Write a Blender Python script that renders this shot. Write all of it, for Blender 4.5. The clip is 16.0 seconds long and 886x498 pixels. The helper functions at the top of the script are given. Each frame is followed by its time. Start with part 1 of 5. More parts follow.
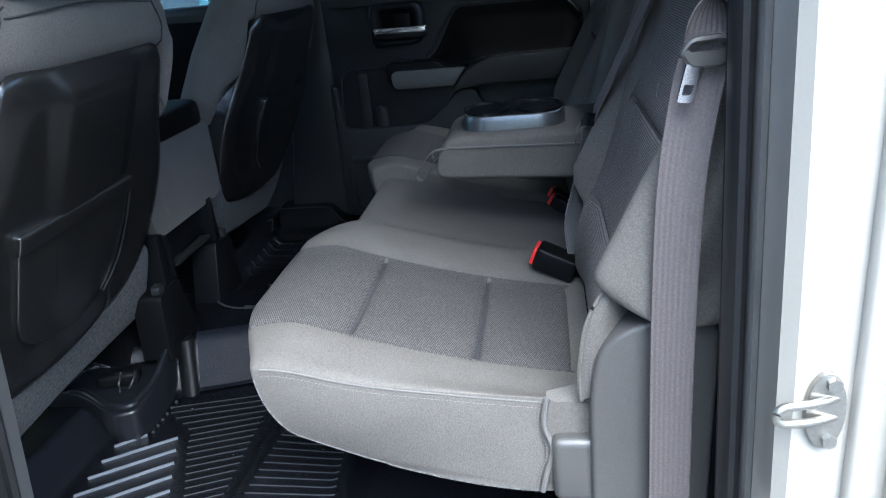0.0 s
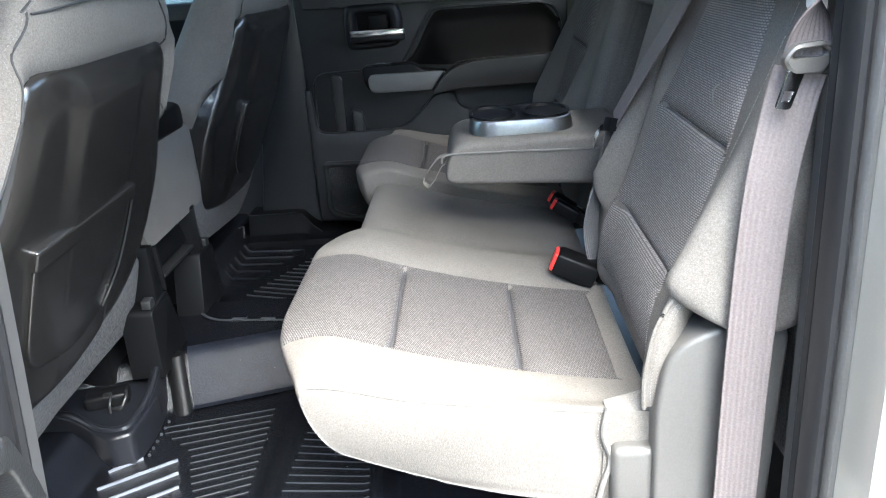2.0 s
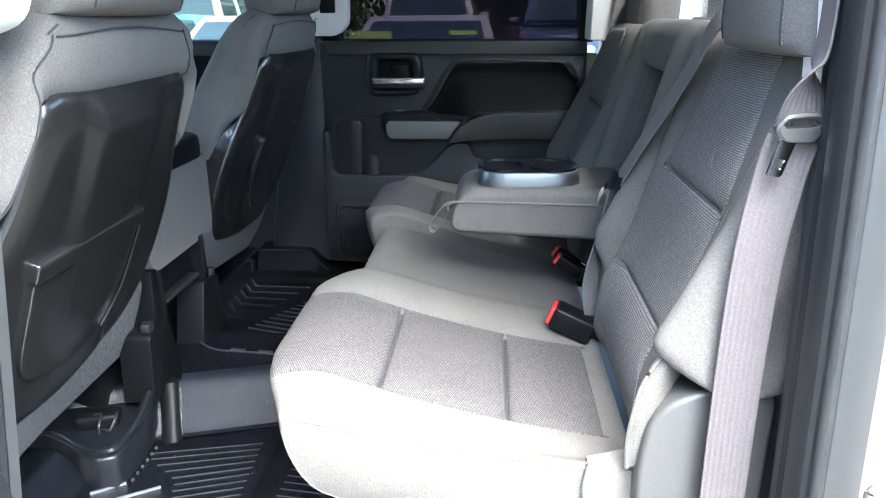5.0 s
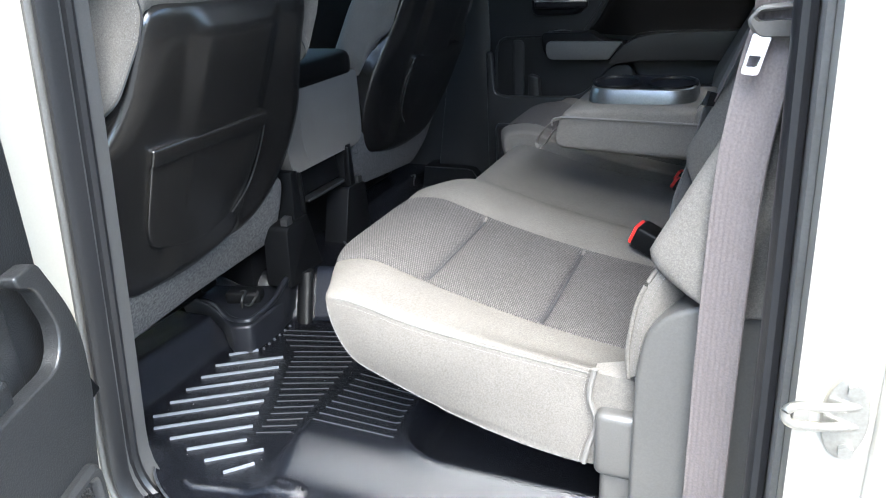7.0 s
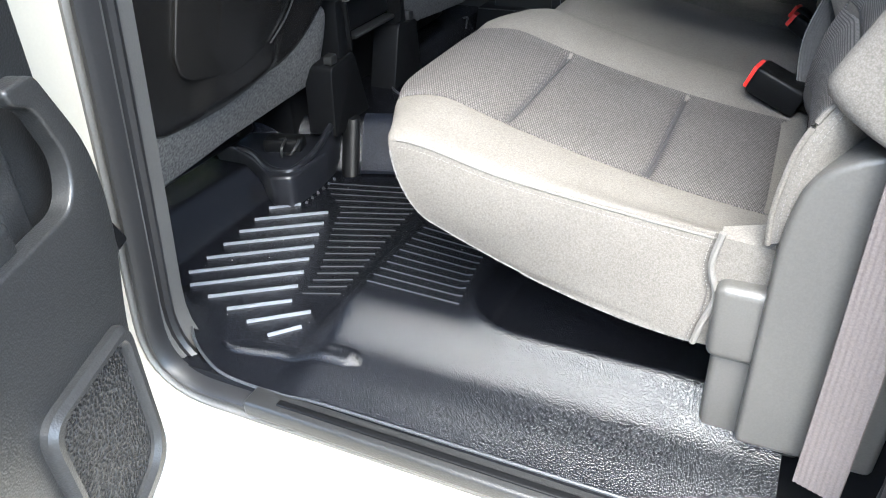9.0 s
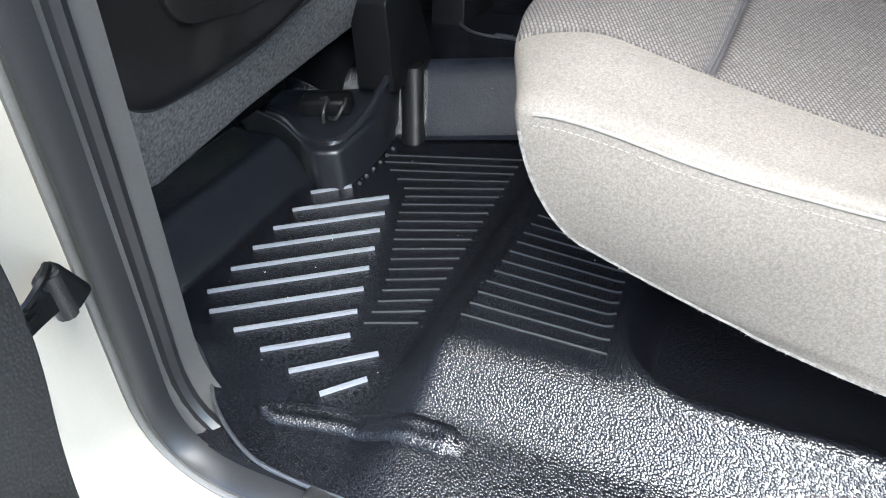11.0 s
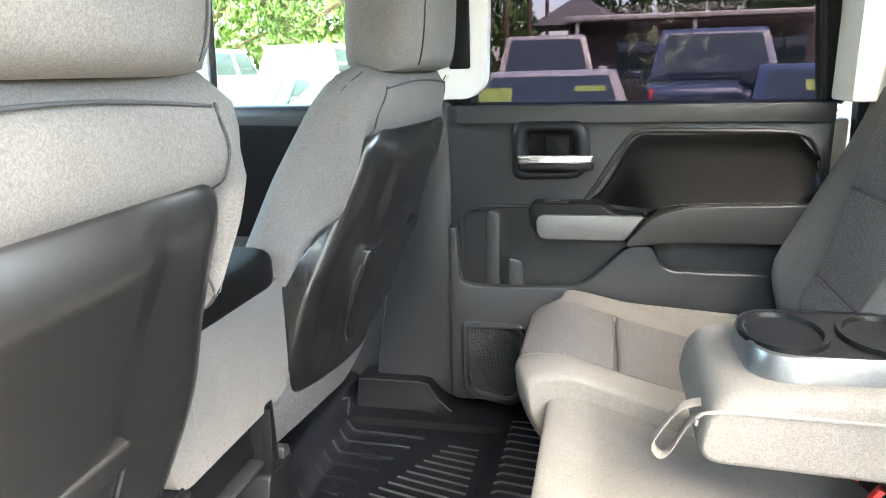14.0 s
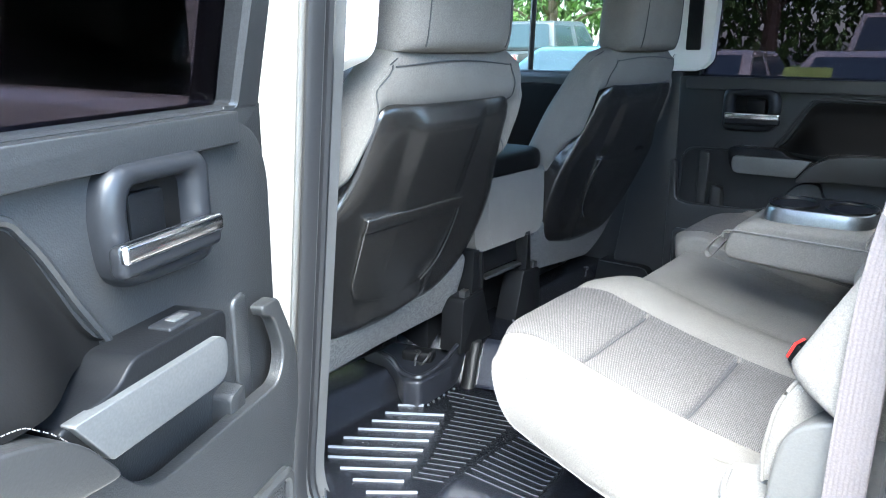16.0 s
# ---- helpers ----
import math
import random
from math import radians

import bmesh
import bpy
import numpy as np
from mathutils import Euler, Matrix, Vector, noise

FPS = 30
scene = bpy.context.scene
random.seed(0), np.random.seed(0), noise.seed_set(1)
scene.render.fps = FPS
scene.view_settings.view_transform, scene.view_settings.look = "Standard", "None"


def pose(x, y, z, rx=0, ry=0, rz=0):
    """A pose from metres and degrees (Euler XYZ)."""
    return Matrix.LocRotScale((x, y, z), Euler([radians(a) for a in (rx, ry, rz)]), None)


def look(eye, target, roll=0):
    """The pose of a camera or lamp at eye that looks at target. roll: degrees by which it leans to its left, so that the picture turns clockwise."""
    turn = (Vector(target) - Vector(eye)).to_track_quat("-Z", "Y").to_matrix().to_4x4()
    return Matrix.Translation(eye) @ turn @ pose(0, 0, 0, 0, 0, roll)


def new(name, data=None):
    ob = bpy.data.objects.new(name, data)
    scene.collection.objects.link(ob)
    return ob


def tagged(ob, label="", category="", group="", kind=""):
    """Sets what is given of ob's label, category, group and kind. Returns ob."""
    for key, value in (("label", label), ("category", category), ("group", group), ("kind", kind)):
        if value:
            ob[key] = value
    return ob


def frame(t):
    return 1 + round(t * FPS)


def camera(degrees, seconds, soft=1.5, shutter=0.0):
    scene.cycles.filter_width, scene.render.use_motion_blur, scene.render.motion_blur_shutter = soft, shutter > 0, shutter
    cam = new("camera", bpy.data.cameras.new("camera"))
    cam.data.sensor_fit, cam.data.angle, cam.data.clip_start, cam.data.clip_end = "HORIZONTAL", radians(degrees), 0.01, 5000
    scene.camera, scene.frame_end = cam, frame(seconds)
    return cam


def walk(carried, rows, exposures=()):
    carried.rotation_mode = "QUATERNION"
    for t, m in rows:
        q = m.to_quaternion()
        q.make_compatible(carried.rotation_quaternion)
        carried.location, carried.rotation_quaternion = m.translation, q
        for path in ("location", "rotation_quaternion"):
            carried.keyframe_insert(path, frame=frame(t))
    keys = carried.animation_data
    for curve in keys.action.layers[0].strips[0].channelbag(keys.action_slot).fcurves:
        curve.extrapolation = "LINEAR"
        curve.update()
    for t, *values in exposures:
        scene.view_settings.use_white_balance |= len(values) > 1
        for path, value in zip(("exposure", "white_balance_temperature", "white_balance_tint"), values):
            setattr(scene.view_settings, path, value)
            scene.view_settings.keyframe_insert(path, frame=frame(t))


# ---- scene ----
cam = camera(61.7, 16.0, 1.0)
PATH = [
    (0, (0.145, 0.103, 0.861), (-0.146, 1.943, 0.135), -5.8),
    (0.5, (0.041, 0.133, 0.859), (-0.239, 1.971, 0.122), -5.3),
    (1, (0.014, 0.095, 0.85), (-0.204, 1.935, 0.098), -4.8),
    (1.5, (-0.004, 0.095, 0.868), (-0.159, 1.941, 0.114), -4.7),
    (2, (-0.027, 0.121, 0.871), (-0.121, 1.979, 0.137), -4.4),
    (2.5, (-0.02, 0.136, 0.887), (-0.066, 2.015, 0.205), -3.7),
    (3, (-0.012, 0.143, 0.913), (-0.025, 2.047, 0.301), -2.8),
    (3.2, (-0.015, 0.14, 0.922), (-0.019, 2.054, 0.34), -2.4),
    (5.3, (0.007, 0.108, 0.855), (-0.175, 2.001, 0.237), -0.0),
    (5.5, (0.045, 0.109, 0.85), (-0.202, 1.986, 0.205), -0.3),
    (6, (0.212, 0.121, 0.838), (-0.227, 1.942, 0.136), -1.2),
    (6.5, (0.289, 0.122, 0.837), (-0.317, 1.882, 0.104), -2.2),
    (7, (0.286, 0.104, 0.83), (-0.448, 1.807, 0.079), -3.1),
    (7.5, (0.268, 0.089, 0.833), (-0.531, 1.745, 0.047), -3.1),
    (8, (0.254, 0.076, 0.831), (-0.556, 1.694, -0.022), -2.6),
    (8.2, (0.25, 0.077, 0.829), (-0.55, 1.68, -0.06), -2.4),
    (10.3, (-0.05, 0.501, 0.553), (-0.765, 1.889, -0.697), -4.4),
    (10.5, (-0.065, 0.502, 0.57), (-0.811, 1.887, -0.666), -5.1),
    (11, (-0.088, 0.506, 0.601), (-0.896, 1.892, -0.593), -6.7),
    (11.5, (-0.116, 0.535, 0.66), (-0.949, 1.96, -0.469), -7.7),
    (11.8, (-0.16, 0.588, 0.714), (-0.955, 2.08, -0.354), -6.6),
    (12, (-0.193, 0.645, 0.734), (-0.948, 2.199, -0.274), -5.9),
    (12.5, (-0.276, 0.752, 0.753), (-0.929, 2.407, -0.161), -4.6),
    (13, (-0.282, 0.785, 0.778), (-0.831, 2.541, -0.004), -3.4),
    (13.5, (-0.25, 0.793, 0.837), (-0.713, 2.64, 0.225), -2.5),
    (14, (-0.196, 0.789, 0.864), (-0.608, 2.69, 0.4), -1.5),
    (14.5, (-0.07, 0.673, 0.944), (-0.518, 2.593, 0.61), -0.5),
    (15, (0.058, 0.451, 0.904), (-0.575, 2.318, 0.567), 0.3),
    (15.5, (0.23, 0.141, 0.878), (-0.655, 1.885, 0.464), 0.2),
    (16, (0.362, -0.032, 0.876), (-0.799, 1.51, 0.351), 0.2),
]
EXPO = [(0.0, 3.36, 5400, 4), (0.6, 4.19, 6050, 5), (1.6, 4.7, 6150, 4), (3.2, 4.92, 5950, 4), (5.4, 4.82, 5850, 4), (6.0, 4.42, 5900, 4), (7.2, 4.23, 5950, 4), (8.2, 4.33, 6100, 4), (10.3, 3.92, 6000, 4), (11.4, 4.25, 6000, 4), (12.0, 5.22, 5800, 2), (12.5, 5.92, 6250, 2), (13.2, 6.6, 6900, 5), (13.9, 6.55, 7300, 5), (14.6, 6.85, 6150, 10), (15.2, 6.42, 5550, 8), (16.0, 5.05, 5700, 1)]
walk(cam, [(t, look(eye, target, roll)) for t, eye, target, roll in PATH], EXPO)

# ---------------------------------------------------------------- light
SUN = Vector((0.29, -0.47, 0.83)).normalized()
world = bpy.data.worlds.new("world")
scene.world = world
world.use_nodes = True
wn = world.node_tree
sky = wn.nodes.new("ShaderNodeTexSky")
sky.sky_type, sky.sun_disc = "NISHITA", False
sky.sun_elevation, sky.sun_rotation = math.asin(SUN.z), math.atan2(SUN.x, SUN.y)
sky.air_density, sky.dust_density = 1.0, 2.0
wn.links.new(sky.outputs[0], wn.nodes["Background"].inputs[0])
wn.nodes["Background"].inputs[1].default_value = 0.125
sun_data = bpy.data.lights.new("sun", "SUN")
sun_data.energy, sun_data.angle, sun_data.color = 1.6, radians(60.0), (1.0, 0.94, 0.85)
sun = new("sun", sun_data)
sun.matrix_world = look(SUN * 30, (0, 0, 0))

# ---------------------------------------------------------------- materials
MATS = {}


def material(name, color, rough=0.6, metal=0.0, grain=0.0, grain_size=0.002, spread=0.08, stain=0.1, stain_size=0.15, coat=0.0, weave=None, spec=0.5):
    """A surface with fine relief, large stains and, for cloth, a weave of (along, across) metres."""
    m = bpy.data.materials.new(name)
    m.use_nodes = True
    nt = m.node_tree
    b = nt.nodes["Principled BSDF"]
    b.inputs["Roughness"].default_value, b.inputs["Metallic"].default_value = rough, metal
    b.inputs["Coat Weight"].default_value, b.inputs["Coat Roughness"].default_value = coat, 0.05
    b.inputs["Specular IOR Level"].default_value = spec
    co = nt.nodes.new("ShaderNodeTexCoord")
    big = nt.nodes.new("ShaderNodeTexNoise")
    big.inputs["Scale"].default_value, big.inputs["Detail"].default_value = 1 / stain_size, 5
    nt.links.new(co.outputs["Object"], big.inputs["Vector"])
    fine = nt.nodes.new("ShaderNodeTexNoise")
    fine.inputs["Scale"].default_value, fine.inputs["Detail"].default_value = 0.6 / grain_size, 3
    nt.links.new(co.outputs["Object"], fine.inputs["Vector"])
    mix = nt.nodes.new("ShaderNodeMix")
    mix.data_type = "RGBA"
    lo, hi = [c * (1 - stain) for c in color], [min(1, c * (1 + stain)) for c in color]
    mix.inputs[6].default_value, mix.inputs[7].default_value = (*lo, 1), (*hi, 1)
    nt.links.new(big.outputs["Fac"], mix.inputs[0])
    var = nt.nodes.new("ShaderNodeHueSaturation")
    ramp = nt.nodes.new("ShaderNodeMapRange")
    ramp.inputs[1].default_value, ramp.inputs[2].default_value = 0.3, 0.7
    ramp.inputs[3].default_value, ramp.inputs[4].default_value = 1 - spread, 1 + spread
    nt.links.new(fine.outputs["Fac"], ramp.inputs[0])
    nt.links.new(ramp.outputs[0], var.inputs["Value"])
    nt.links.new(mix.outputs[2], var.inputs["Color"])
    color_out, height = var.outputs[0], fine.outputs["Fac"]
    if weave and len(weave) == 3:
        cell = nt.nodes.new("ShaderNodeTexVoronoi")
        cell.inputs["Scale"].default_value = 1 / weave[0]
        nt.links.new(co.outputs["Object"], cell.inputs["Vector"])
        tone = nt.nodes.new("ShaderNodeMapRange")
        tone.inputs[1].default_value, tone.inputs[2].default_value = 0.15, 0.75
        tone.inputs[3].default_value, tone.inputs[4].default_value = weave[1], weave[2]
        nt.links.new(cell.outputs["Distance"], tone.inputs[0])
        mul = nt.nodes.new("ShaderNodeHueSaturation")
        nt.links.new(color_out, mul.inputs["Color"])
        nt.links.new(tone.outputs[0], mul.inputs["Value"])
        color_out, height = mul.outputs[0], tone.outputs[0]
    elif weave:
        brick = nt.nodes.new("ShaderNodeTexBrick")
        brick.inputs["Scale"].default_value = 1.0
        brick.inputs["Brick Width"].default_value, brick.inputs["Row Height"].default_value = weave[0], weave[1]
        brick.inputs["Mortar Size"].default_value, brick.inputs["Mortar Smooth"].default_value = weave[1] * 0.28, 0.6
        brick.inputs["Color1"].default_value = (1, 1, 1, 1)
        brick.inputs["Color2"].default_value = (0.78, 0.78, 0.78, 1)
        brick.inputs["Mortar"].default_value = (weave[2], weave[2], weave[2], 1)
        turn = nt.nodes.new("ShaderNodeMapping")
        turn.inputs["Rotation"].default_value = weave[3]
        nt.links.new(co.outputs["Object"], turn.inputs["Vector"])
        nt.links.new(turn.outputs[0], brick.inputs["Vector"])
        mul = nt.nodes.new("ShaderNodeMix")
        mul.data_type, mul.blend_type = "RGBA", "MULTIPLY"
        mul.inputs[0].default_value = 1.0
        nt.links.new(color_out, mul.inputs[6])
        nt.links.new(brick.outputs["Color"], mul.inputs[7])
        color_out, height = mul.outputs[2], brick.outputs["Color"]
    nt.links.new(color_out, b.inputs["Base Color"])
    if grain:
        bump = nt.nodes.new("ShaderNodeBump")
        bump.inputs["Strength"].default_value, bump.inputs["Distance"].default_value = grain, grain_size * 0.4
        nt.links.new(height, bump.inputs["Height"])
        nt.links.new(bump.outputs[0], b.inputs["Normal"])
    MATS[name] = m
    return m


def pane(name, tint, ior=1.5, rough=0.0):
    """A thin pane: tinted see-through with a fresnel gloss."""
    m = bpy.data.materials.new(name)
    m.use_nodes = True
    nt = m.node_tree
    nt.nodes.clear()
    out, mix = nt.nodes.new("ShaderNodeOutputMaterial"), nt.nodes.new("ShaderNodeMixShader")
    tr, gl, fr = nt.nodes.new("ShaderNodeBsdfTransparent"), nt.nodes.new("ShaderNodeBsdfGlossy"), nt.nodes.new("ShaderNodeFresnel")
    tr.inputs[0].default_value, gl.inputs["Roughness"].default_value = (*tint, 1), rough
    fr.inputs[0].default_value = ior
    nt.links.new(fr.outputs[0], mix.inputs[0])
    nt.links.new(tr.outputs[0], mix.inputs[1])
    nt.links.new(gl.outputs[0], mix.inputs[2])
    nt.links.new(mix.outputs[0], out.inputs[0])
    MATS[name] = m
    return m


FLAT, UPRIGHT = (0, 0, radians(62)), (radians(-90), radians(-90), radians(0))
CLOTH = material("grey seat cloth", (0.122, 0.112, 0.101), 0.92, grain=0.6, grain_size=0.0018, spread=0.12, stain=0.14, stain_size=0.07, spec=0.15, weave=(0.0017, 1.10, 0.83))
# One woven cloth: darker copy for the sunlit cushion, lighter for the shaded backrest.
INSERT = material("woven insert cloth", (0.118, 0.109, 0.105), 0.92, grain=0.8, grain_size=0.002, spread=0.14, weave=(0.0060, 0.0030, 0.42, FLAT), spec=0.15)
INSERT_BACK = material("woven back cloth lightened for shade", (0.195, 0.180, 0.172), 0.92, grain=0.8, grain_size=0.002, spread=0.1, weave=(0.0060, 0.0030, 0.4, UPRIGHT), spec=0.15)
THREAD = material("pale stitching thread", (0.145, 0.136, 0.126), 0.8)
PIPING = material("grey piping", (0.12, 0.113, 0.105), 0.85, grain=0.4, grain_size=0.001)
SEAM = material("dark seam", (0.034, 0.033, 0.035), 0.9)
CARPET = material("charcoal carpet", (0.115, 0.111, 0.107), 0.97, grain=1.0, grain_size=0.003, spread=0.45, spec=0.1)
SHELL = material("black grained shell plastic", (0.0125, 0.0116, 0.0108), 0.24, spec=0.75, grain=0.18, grain_size=0.0018)
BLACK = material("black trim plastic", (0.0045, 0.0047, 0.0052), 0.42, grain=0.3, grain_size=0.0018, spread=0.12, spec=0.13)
GRAPHITE = material("dark grey grained plastic", (0.018, 0.0183, 0.0187), 0.38, spec=0.5, grain=0.5, grain_size=0.0024, spread=0.14, weave=(0.0024, 1.12, 0.8))
GLOSS = material("glossy black plastic", (0.011, 0.0115, 0.013), 0.36, spec=0.22, grain=0.1, grain_size=0.002)
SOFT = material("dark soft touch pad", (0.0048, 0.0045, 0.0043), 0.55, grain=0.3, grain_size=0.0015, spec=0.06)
GRILLE = material("perforated black grille", (0.018, 0.018, 0.0185), 0.45, spec=0.3, grain=0.9, grain_size=0.004, weave=(0.0042, 0.25, 1.5))
VINYL = material("dark grey armrest vinyl", (0.016, 0.0158, 0.0155), 0.38, grain=0.3, grain_size=0.002, spread=0.1)
TRIM = material("grey grained pillar plastic", (0.052, 0.051, 0.050), 0.45, grain=0.3, grain_size=0.0016)
GREY = material("mid grey grained plastic", (0.066, 0.063, 0.059), 0.40, grain=0.4, grain_size=0.0016, spread=0.08)
MAT = material("black rubber mat", (0.005, 0.0055, 0.0075), 0.22, grain=0.8, grain_size=0.0022, spread=0.5, spec=0.5, weave=(0.0024, 1.4, 0.6))
TRAY = material("black moulded tray", (0.008, 0.0088, 0.0115), 0.32, grain=0.3, grain_size=0.002, spread=0.2)
# Paler than the mat: the specular sheen of the ribs is put into the colour.
MAT_RIB = material("black rubber rib with painted sheen", (0.032, 0.034, 0.038), 0.3, grain=0.2, grain_size=0.002)
SEAL = material("black rubber seal", (0.014, 0.014, 0.015), 0.36, grain=0.15, spec=0.3)
SILVER = material("satin silver trim", (0.135, 0.137, 0.136), 0.36, metal=0.7, stain=0.04)
CHROME = material("chrome", (0.85, 0.85, 0.86), 0.14, metal=1.0, stain=0.02)
SATIN = material("satin nickel ring", (0.22, 0.225, 0.23), 0.33, metal=0.9, stain=0.03)
STEEL = material("zinc steel", (0.36, 0.345, 0.31), 0.34, metal=0.9)
RED = material("red release button", (0.62, 0.03, 0.025), 0.4)
BELT = material("grey violet belt webbing", (0.105, 0.088, 0.085), 0.7, grain=0.8, grain_size=0.0015, spread=0.16)
BELT_DARK = material("charcoal belt webbing", (0.08, 0.079, 0.08), 0.7, grain=0.8, grain_size=0.0015, spread=0.16)
PAINT = material("white body paint", (0.36, 0.334, 0.282), 0.32, coat=0.8, stain=0.03, spread=0.02)
BEIGE = material("pale pillar trim", (0.62, 0.6, 0.56), 0.7, grain=0.3, grain_size=0.0015, stain=0.03)
TINT = pane("tinted glass", (0.115, 0.105, 0.122), 1.1)
HALF = pane("lightly tinted glass", (0.62, 0.62, 0.63), 1.2)
CLEAR = pane("pale green glass", (0.55, 0.575, 0.55), 1.25)

# ---------------------------------------------------------------- mesh helpers
ORIGIN = {}


def thing(name, label, category, at, group="", kind=""):
    ob = new(name)
    ob.location, ob.empty_display_size = at, 0.05
    ORIGIN[ob] = Vector(at)
    return tagged(ob, label, category, group, kind)


def part(name, bm, mat, parent, label="", sharp=38):
    """Links a bmesh, given in world metres, as one mesh under a thing or a part."""
    o = ORIGIN.get(parent, Vector())
    bmesh.ops.recalc_face_normals(bm, faces=bm.faces)
    me = bpy.data.meshes.new(name)
    bm.transform(Matrix.Translation(-o))
    bm.to_mesh(me)
    bm.free()
    me.materials.append(mat)
    me.polygons.foreach_set("use_smooth", [True] * len(me.polygons))
    me.set_sharp_from_angle(angle=radians(sharp))
    ob = new(name, me)
    ob.parent = parent
    ORIGIN[ob] = o
    return tagged(ob, label)


def structure(name, bm, mat, label, category, sharp=38):
    ob = part(name, bm, mat, None, label, sharp)
    return tagged(ob, label, category, "", "structure")


def ident(a, b, c):
    return Vector((a, b, c))


def rbox(centre, size, bev=0.008, seg=3, turn=(0, 0, 0), fn=None):
    bm = bmesh.new()
    bmesh.ops.create_cube(bm, size=1)
    bmesh.ops.scale(bm, vec=size, verts=bm.verts)
    bev = min(bev, 0.48 * min(size))
    if bev > 0:
        bmesh.ops.bevel(bm, geom=bm.edges[:], offset=bev, segments=seg, profile=0.5, affect="EDGES")
    bm.transform(pose(*centre, *turn))
    if fn:
        for v in bm.verts:
            v.co = fn(*v.co)
    return bm


def join(*bms):
    out = bmesh.new()
    me = bpy.data.meshes.new("join")
    for b in bms:
        b.to_mesh(me)
        out.from_mesh(me)
        b.free()
    bpy.data.meshes.remove(me)
    return out


def rpoly(points, r=0.02, seg=5):
    """A polygon with its corners rounded; a point may carry its own radius."""
    out, n = [], len(points)
    for i in range(n):
        p, a, b = Vector(points[i][:2]), Vector(points[i - 1][:2]), Vector(points[(i + 1) % n][:2])
        rad = points[i][2] if len(points[i]) > 2 else r
        da, db = (a - p), (b - p)
        k = min(rad, da.length * 0.48, db.length * 0.48)
        if k < 1e-4:
            out.append(p)
            continue
        p0, p1 = p + da.normalized() * k, p + db.normalized() * k
        for s in range(seg + 1):
            t = s / seg
            out.append(p0 * (1 - t) ** 2 + p * 2 * t * (1 - t) + p1 * t * t)
    return out


def evenly(outline, n):
    """The same closed outline with n points at even steps."""
    pts = [Vector(p[:2]) for p in outline] + [Vector(outline[0][:2])]
    along = [0.0]
    for a, b in zip(pts, pts[1:]):
        along.append(along[-1] + (b - a).length)
    at = [along[-1] * i / n for i in range(n)]
    return [Vector((x, y)) for x, y in zip(np.interp(at, along, [p.x for p in pts]), np.interp(at, along, [p.y for p in pts]))]


def prism(outline, d0, d1, fn=ident, bev=0.0, seg=2):
    """An outline (a, b) raised from d0 to d1; fn(a, b, d) lays it into the world."""
    bm = bmesh.new()
    lo = [bm.verts.new((p[0], p[1], d0)) for p in outline]
    face = bm.faces.new(lo)
    r = bmesh.ops.extrude_face_region(bm, geom=[face])
    up = [v for v in r["geom"] if isinstance(v, bmesh.types.BMVert)]
    for v in up:
        v.co.z = d1
    if bev:
        bm.normal_update()
        rim = [e for e in bm.edges if all(abs(v.co.z - d1) < 1e-7 for v in e.verts)]
        bmesh.ops.bevel(bm, geom=rim, offset=bev, segments=seg, profile=0.5, affect="EDGES", clamp_overlap=True)
    bmesh.ops.triangulate(bm, faces=[f for f in bm.faces if len(f.verts) > 4])
    for v in bm.verts:
        v.co = fn(*v.co)
    return bm


def ring(outer, inner, d0, d1, fn=ident, bev=0.0):
    """A frame between two outlines with equal counts, raised from d0 to d1."""
    bm = bmesh.new()
    n = len(outer)
    loops = []
    steps = [(outer, d0, 0.0), (outer, d1 - bev, 0.0), (outer, d1, bev), (inner, d1, -bev), (inner, d1 - bev, 0.0), (inner, d0, 0.0)]
    co = sum((Vector(p[:2]) for p in outer), Vector((0, 0))) / n
    for pts, d, inset in steps:
        loop = []
        for p in pts:
            q = Vector(p[:2])
            q -= (q - co).normalized() * inset
            loop.append(bm.verts.new((q.x, q.y, d)))
        loops.append(loop)
    for a, b in zip(loops, loops[1:]):
        for i in range(n):
            j = (i + 1) % n
            bm.faces.new((a[i], a[j], b[j], b[i]))
    for v in bm.verts:
        v.co = fn(*v.co)
    return bm


def loft(loops, caps=True, closed=True):
    bm = bmesh.new()
    rows = [[bm.verts.new(p) for p in loop] for loop in loops]
    n = len(rows[0])
    for a, b in zip(rows, rows[1:]):
        for i in range(n if closed else n - 1):
            j = (i + 1) % n
            bm.faces.new((a[i], a[j], b[j], b[i]))
    if caps and closed:
        for row in (rows[0], rows[-1]):
            bm.faces.new(row)
    return bm


def curve(points, n=8, closed=False):
    """A smooth line through points (Catmull-Rom)."""
    pts = [Vector(p) for p in points]
    m = len(pts)
    out = []
    for i in range(m if closed else m - 1):
        if closed:
            a, b, c, d = pts[i - 1], pts[i], pts[(i + 1) % m], pts[(i + 2) % m]
        else:
            a, b, c, d = pts[max(i - 1, 0)], pts[i], pts[i + 1], pts[min(i + 2, m - 1)]
        for s in range(n):
            t = s / n
            out.append(0.5 * (2 * b + (c - a) * t + (2 * a - 5 * b + 4 * c - d) * t * t + (3 * b - a - 3 * c + d) * t ** 3))
    if not closed:
        out.append(pts[-1])
    return out


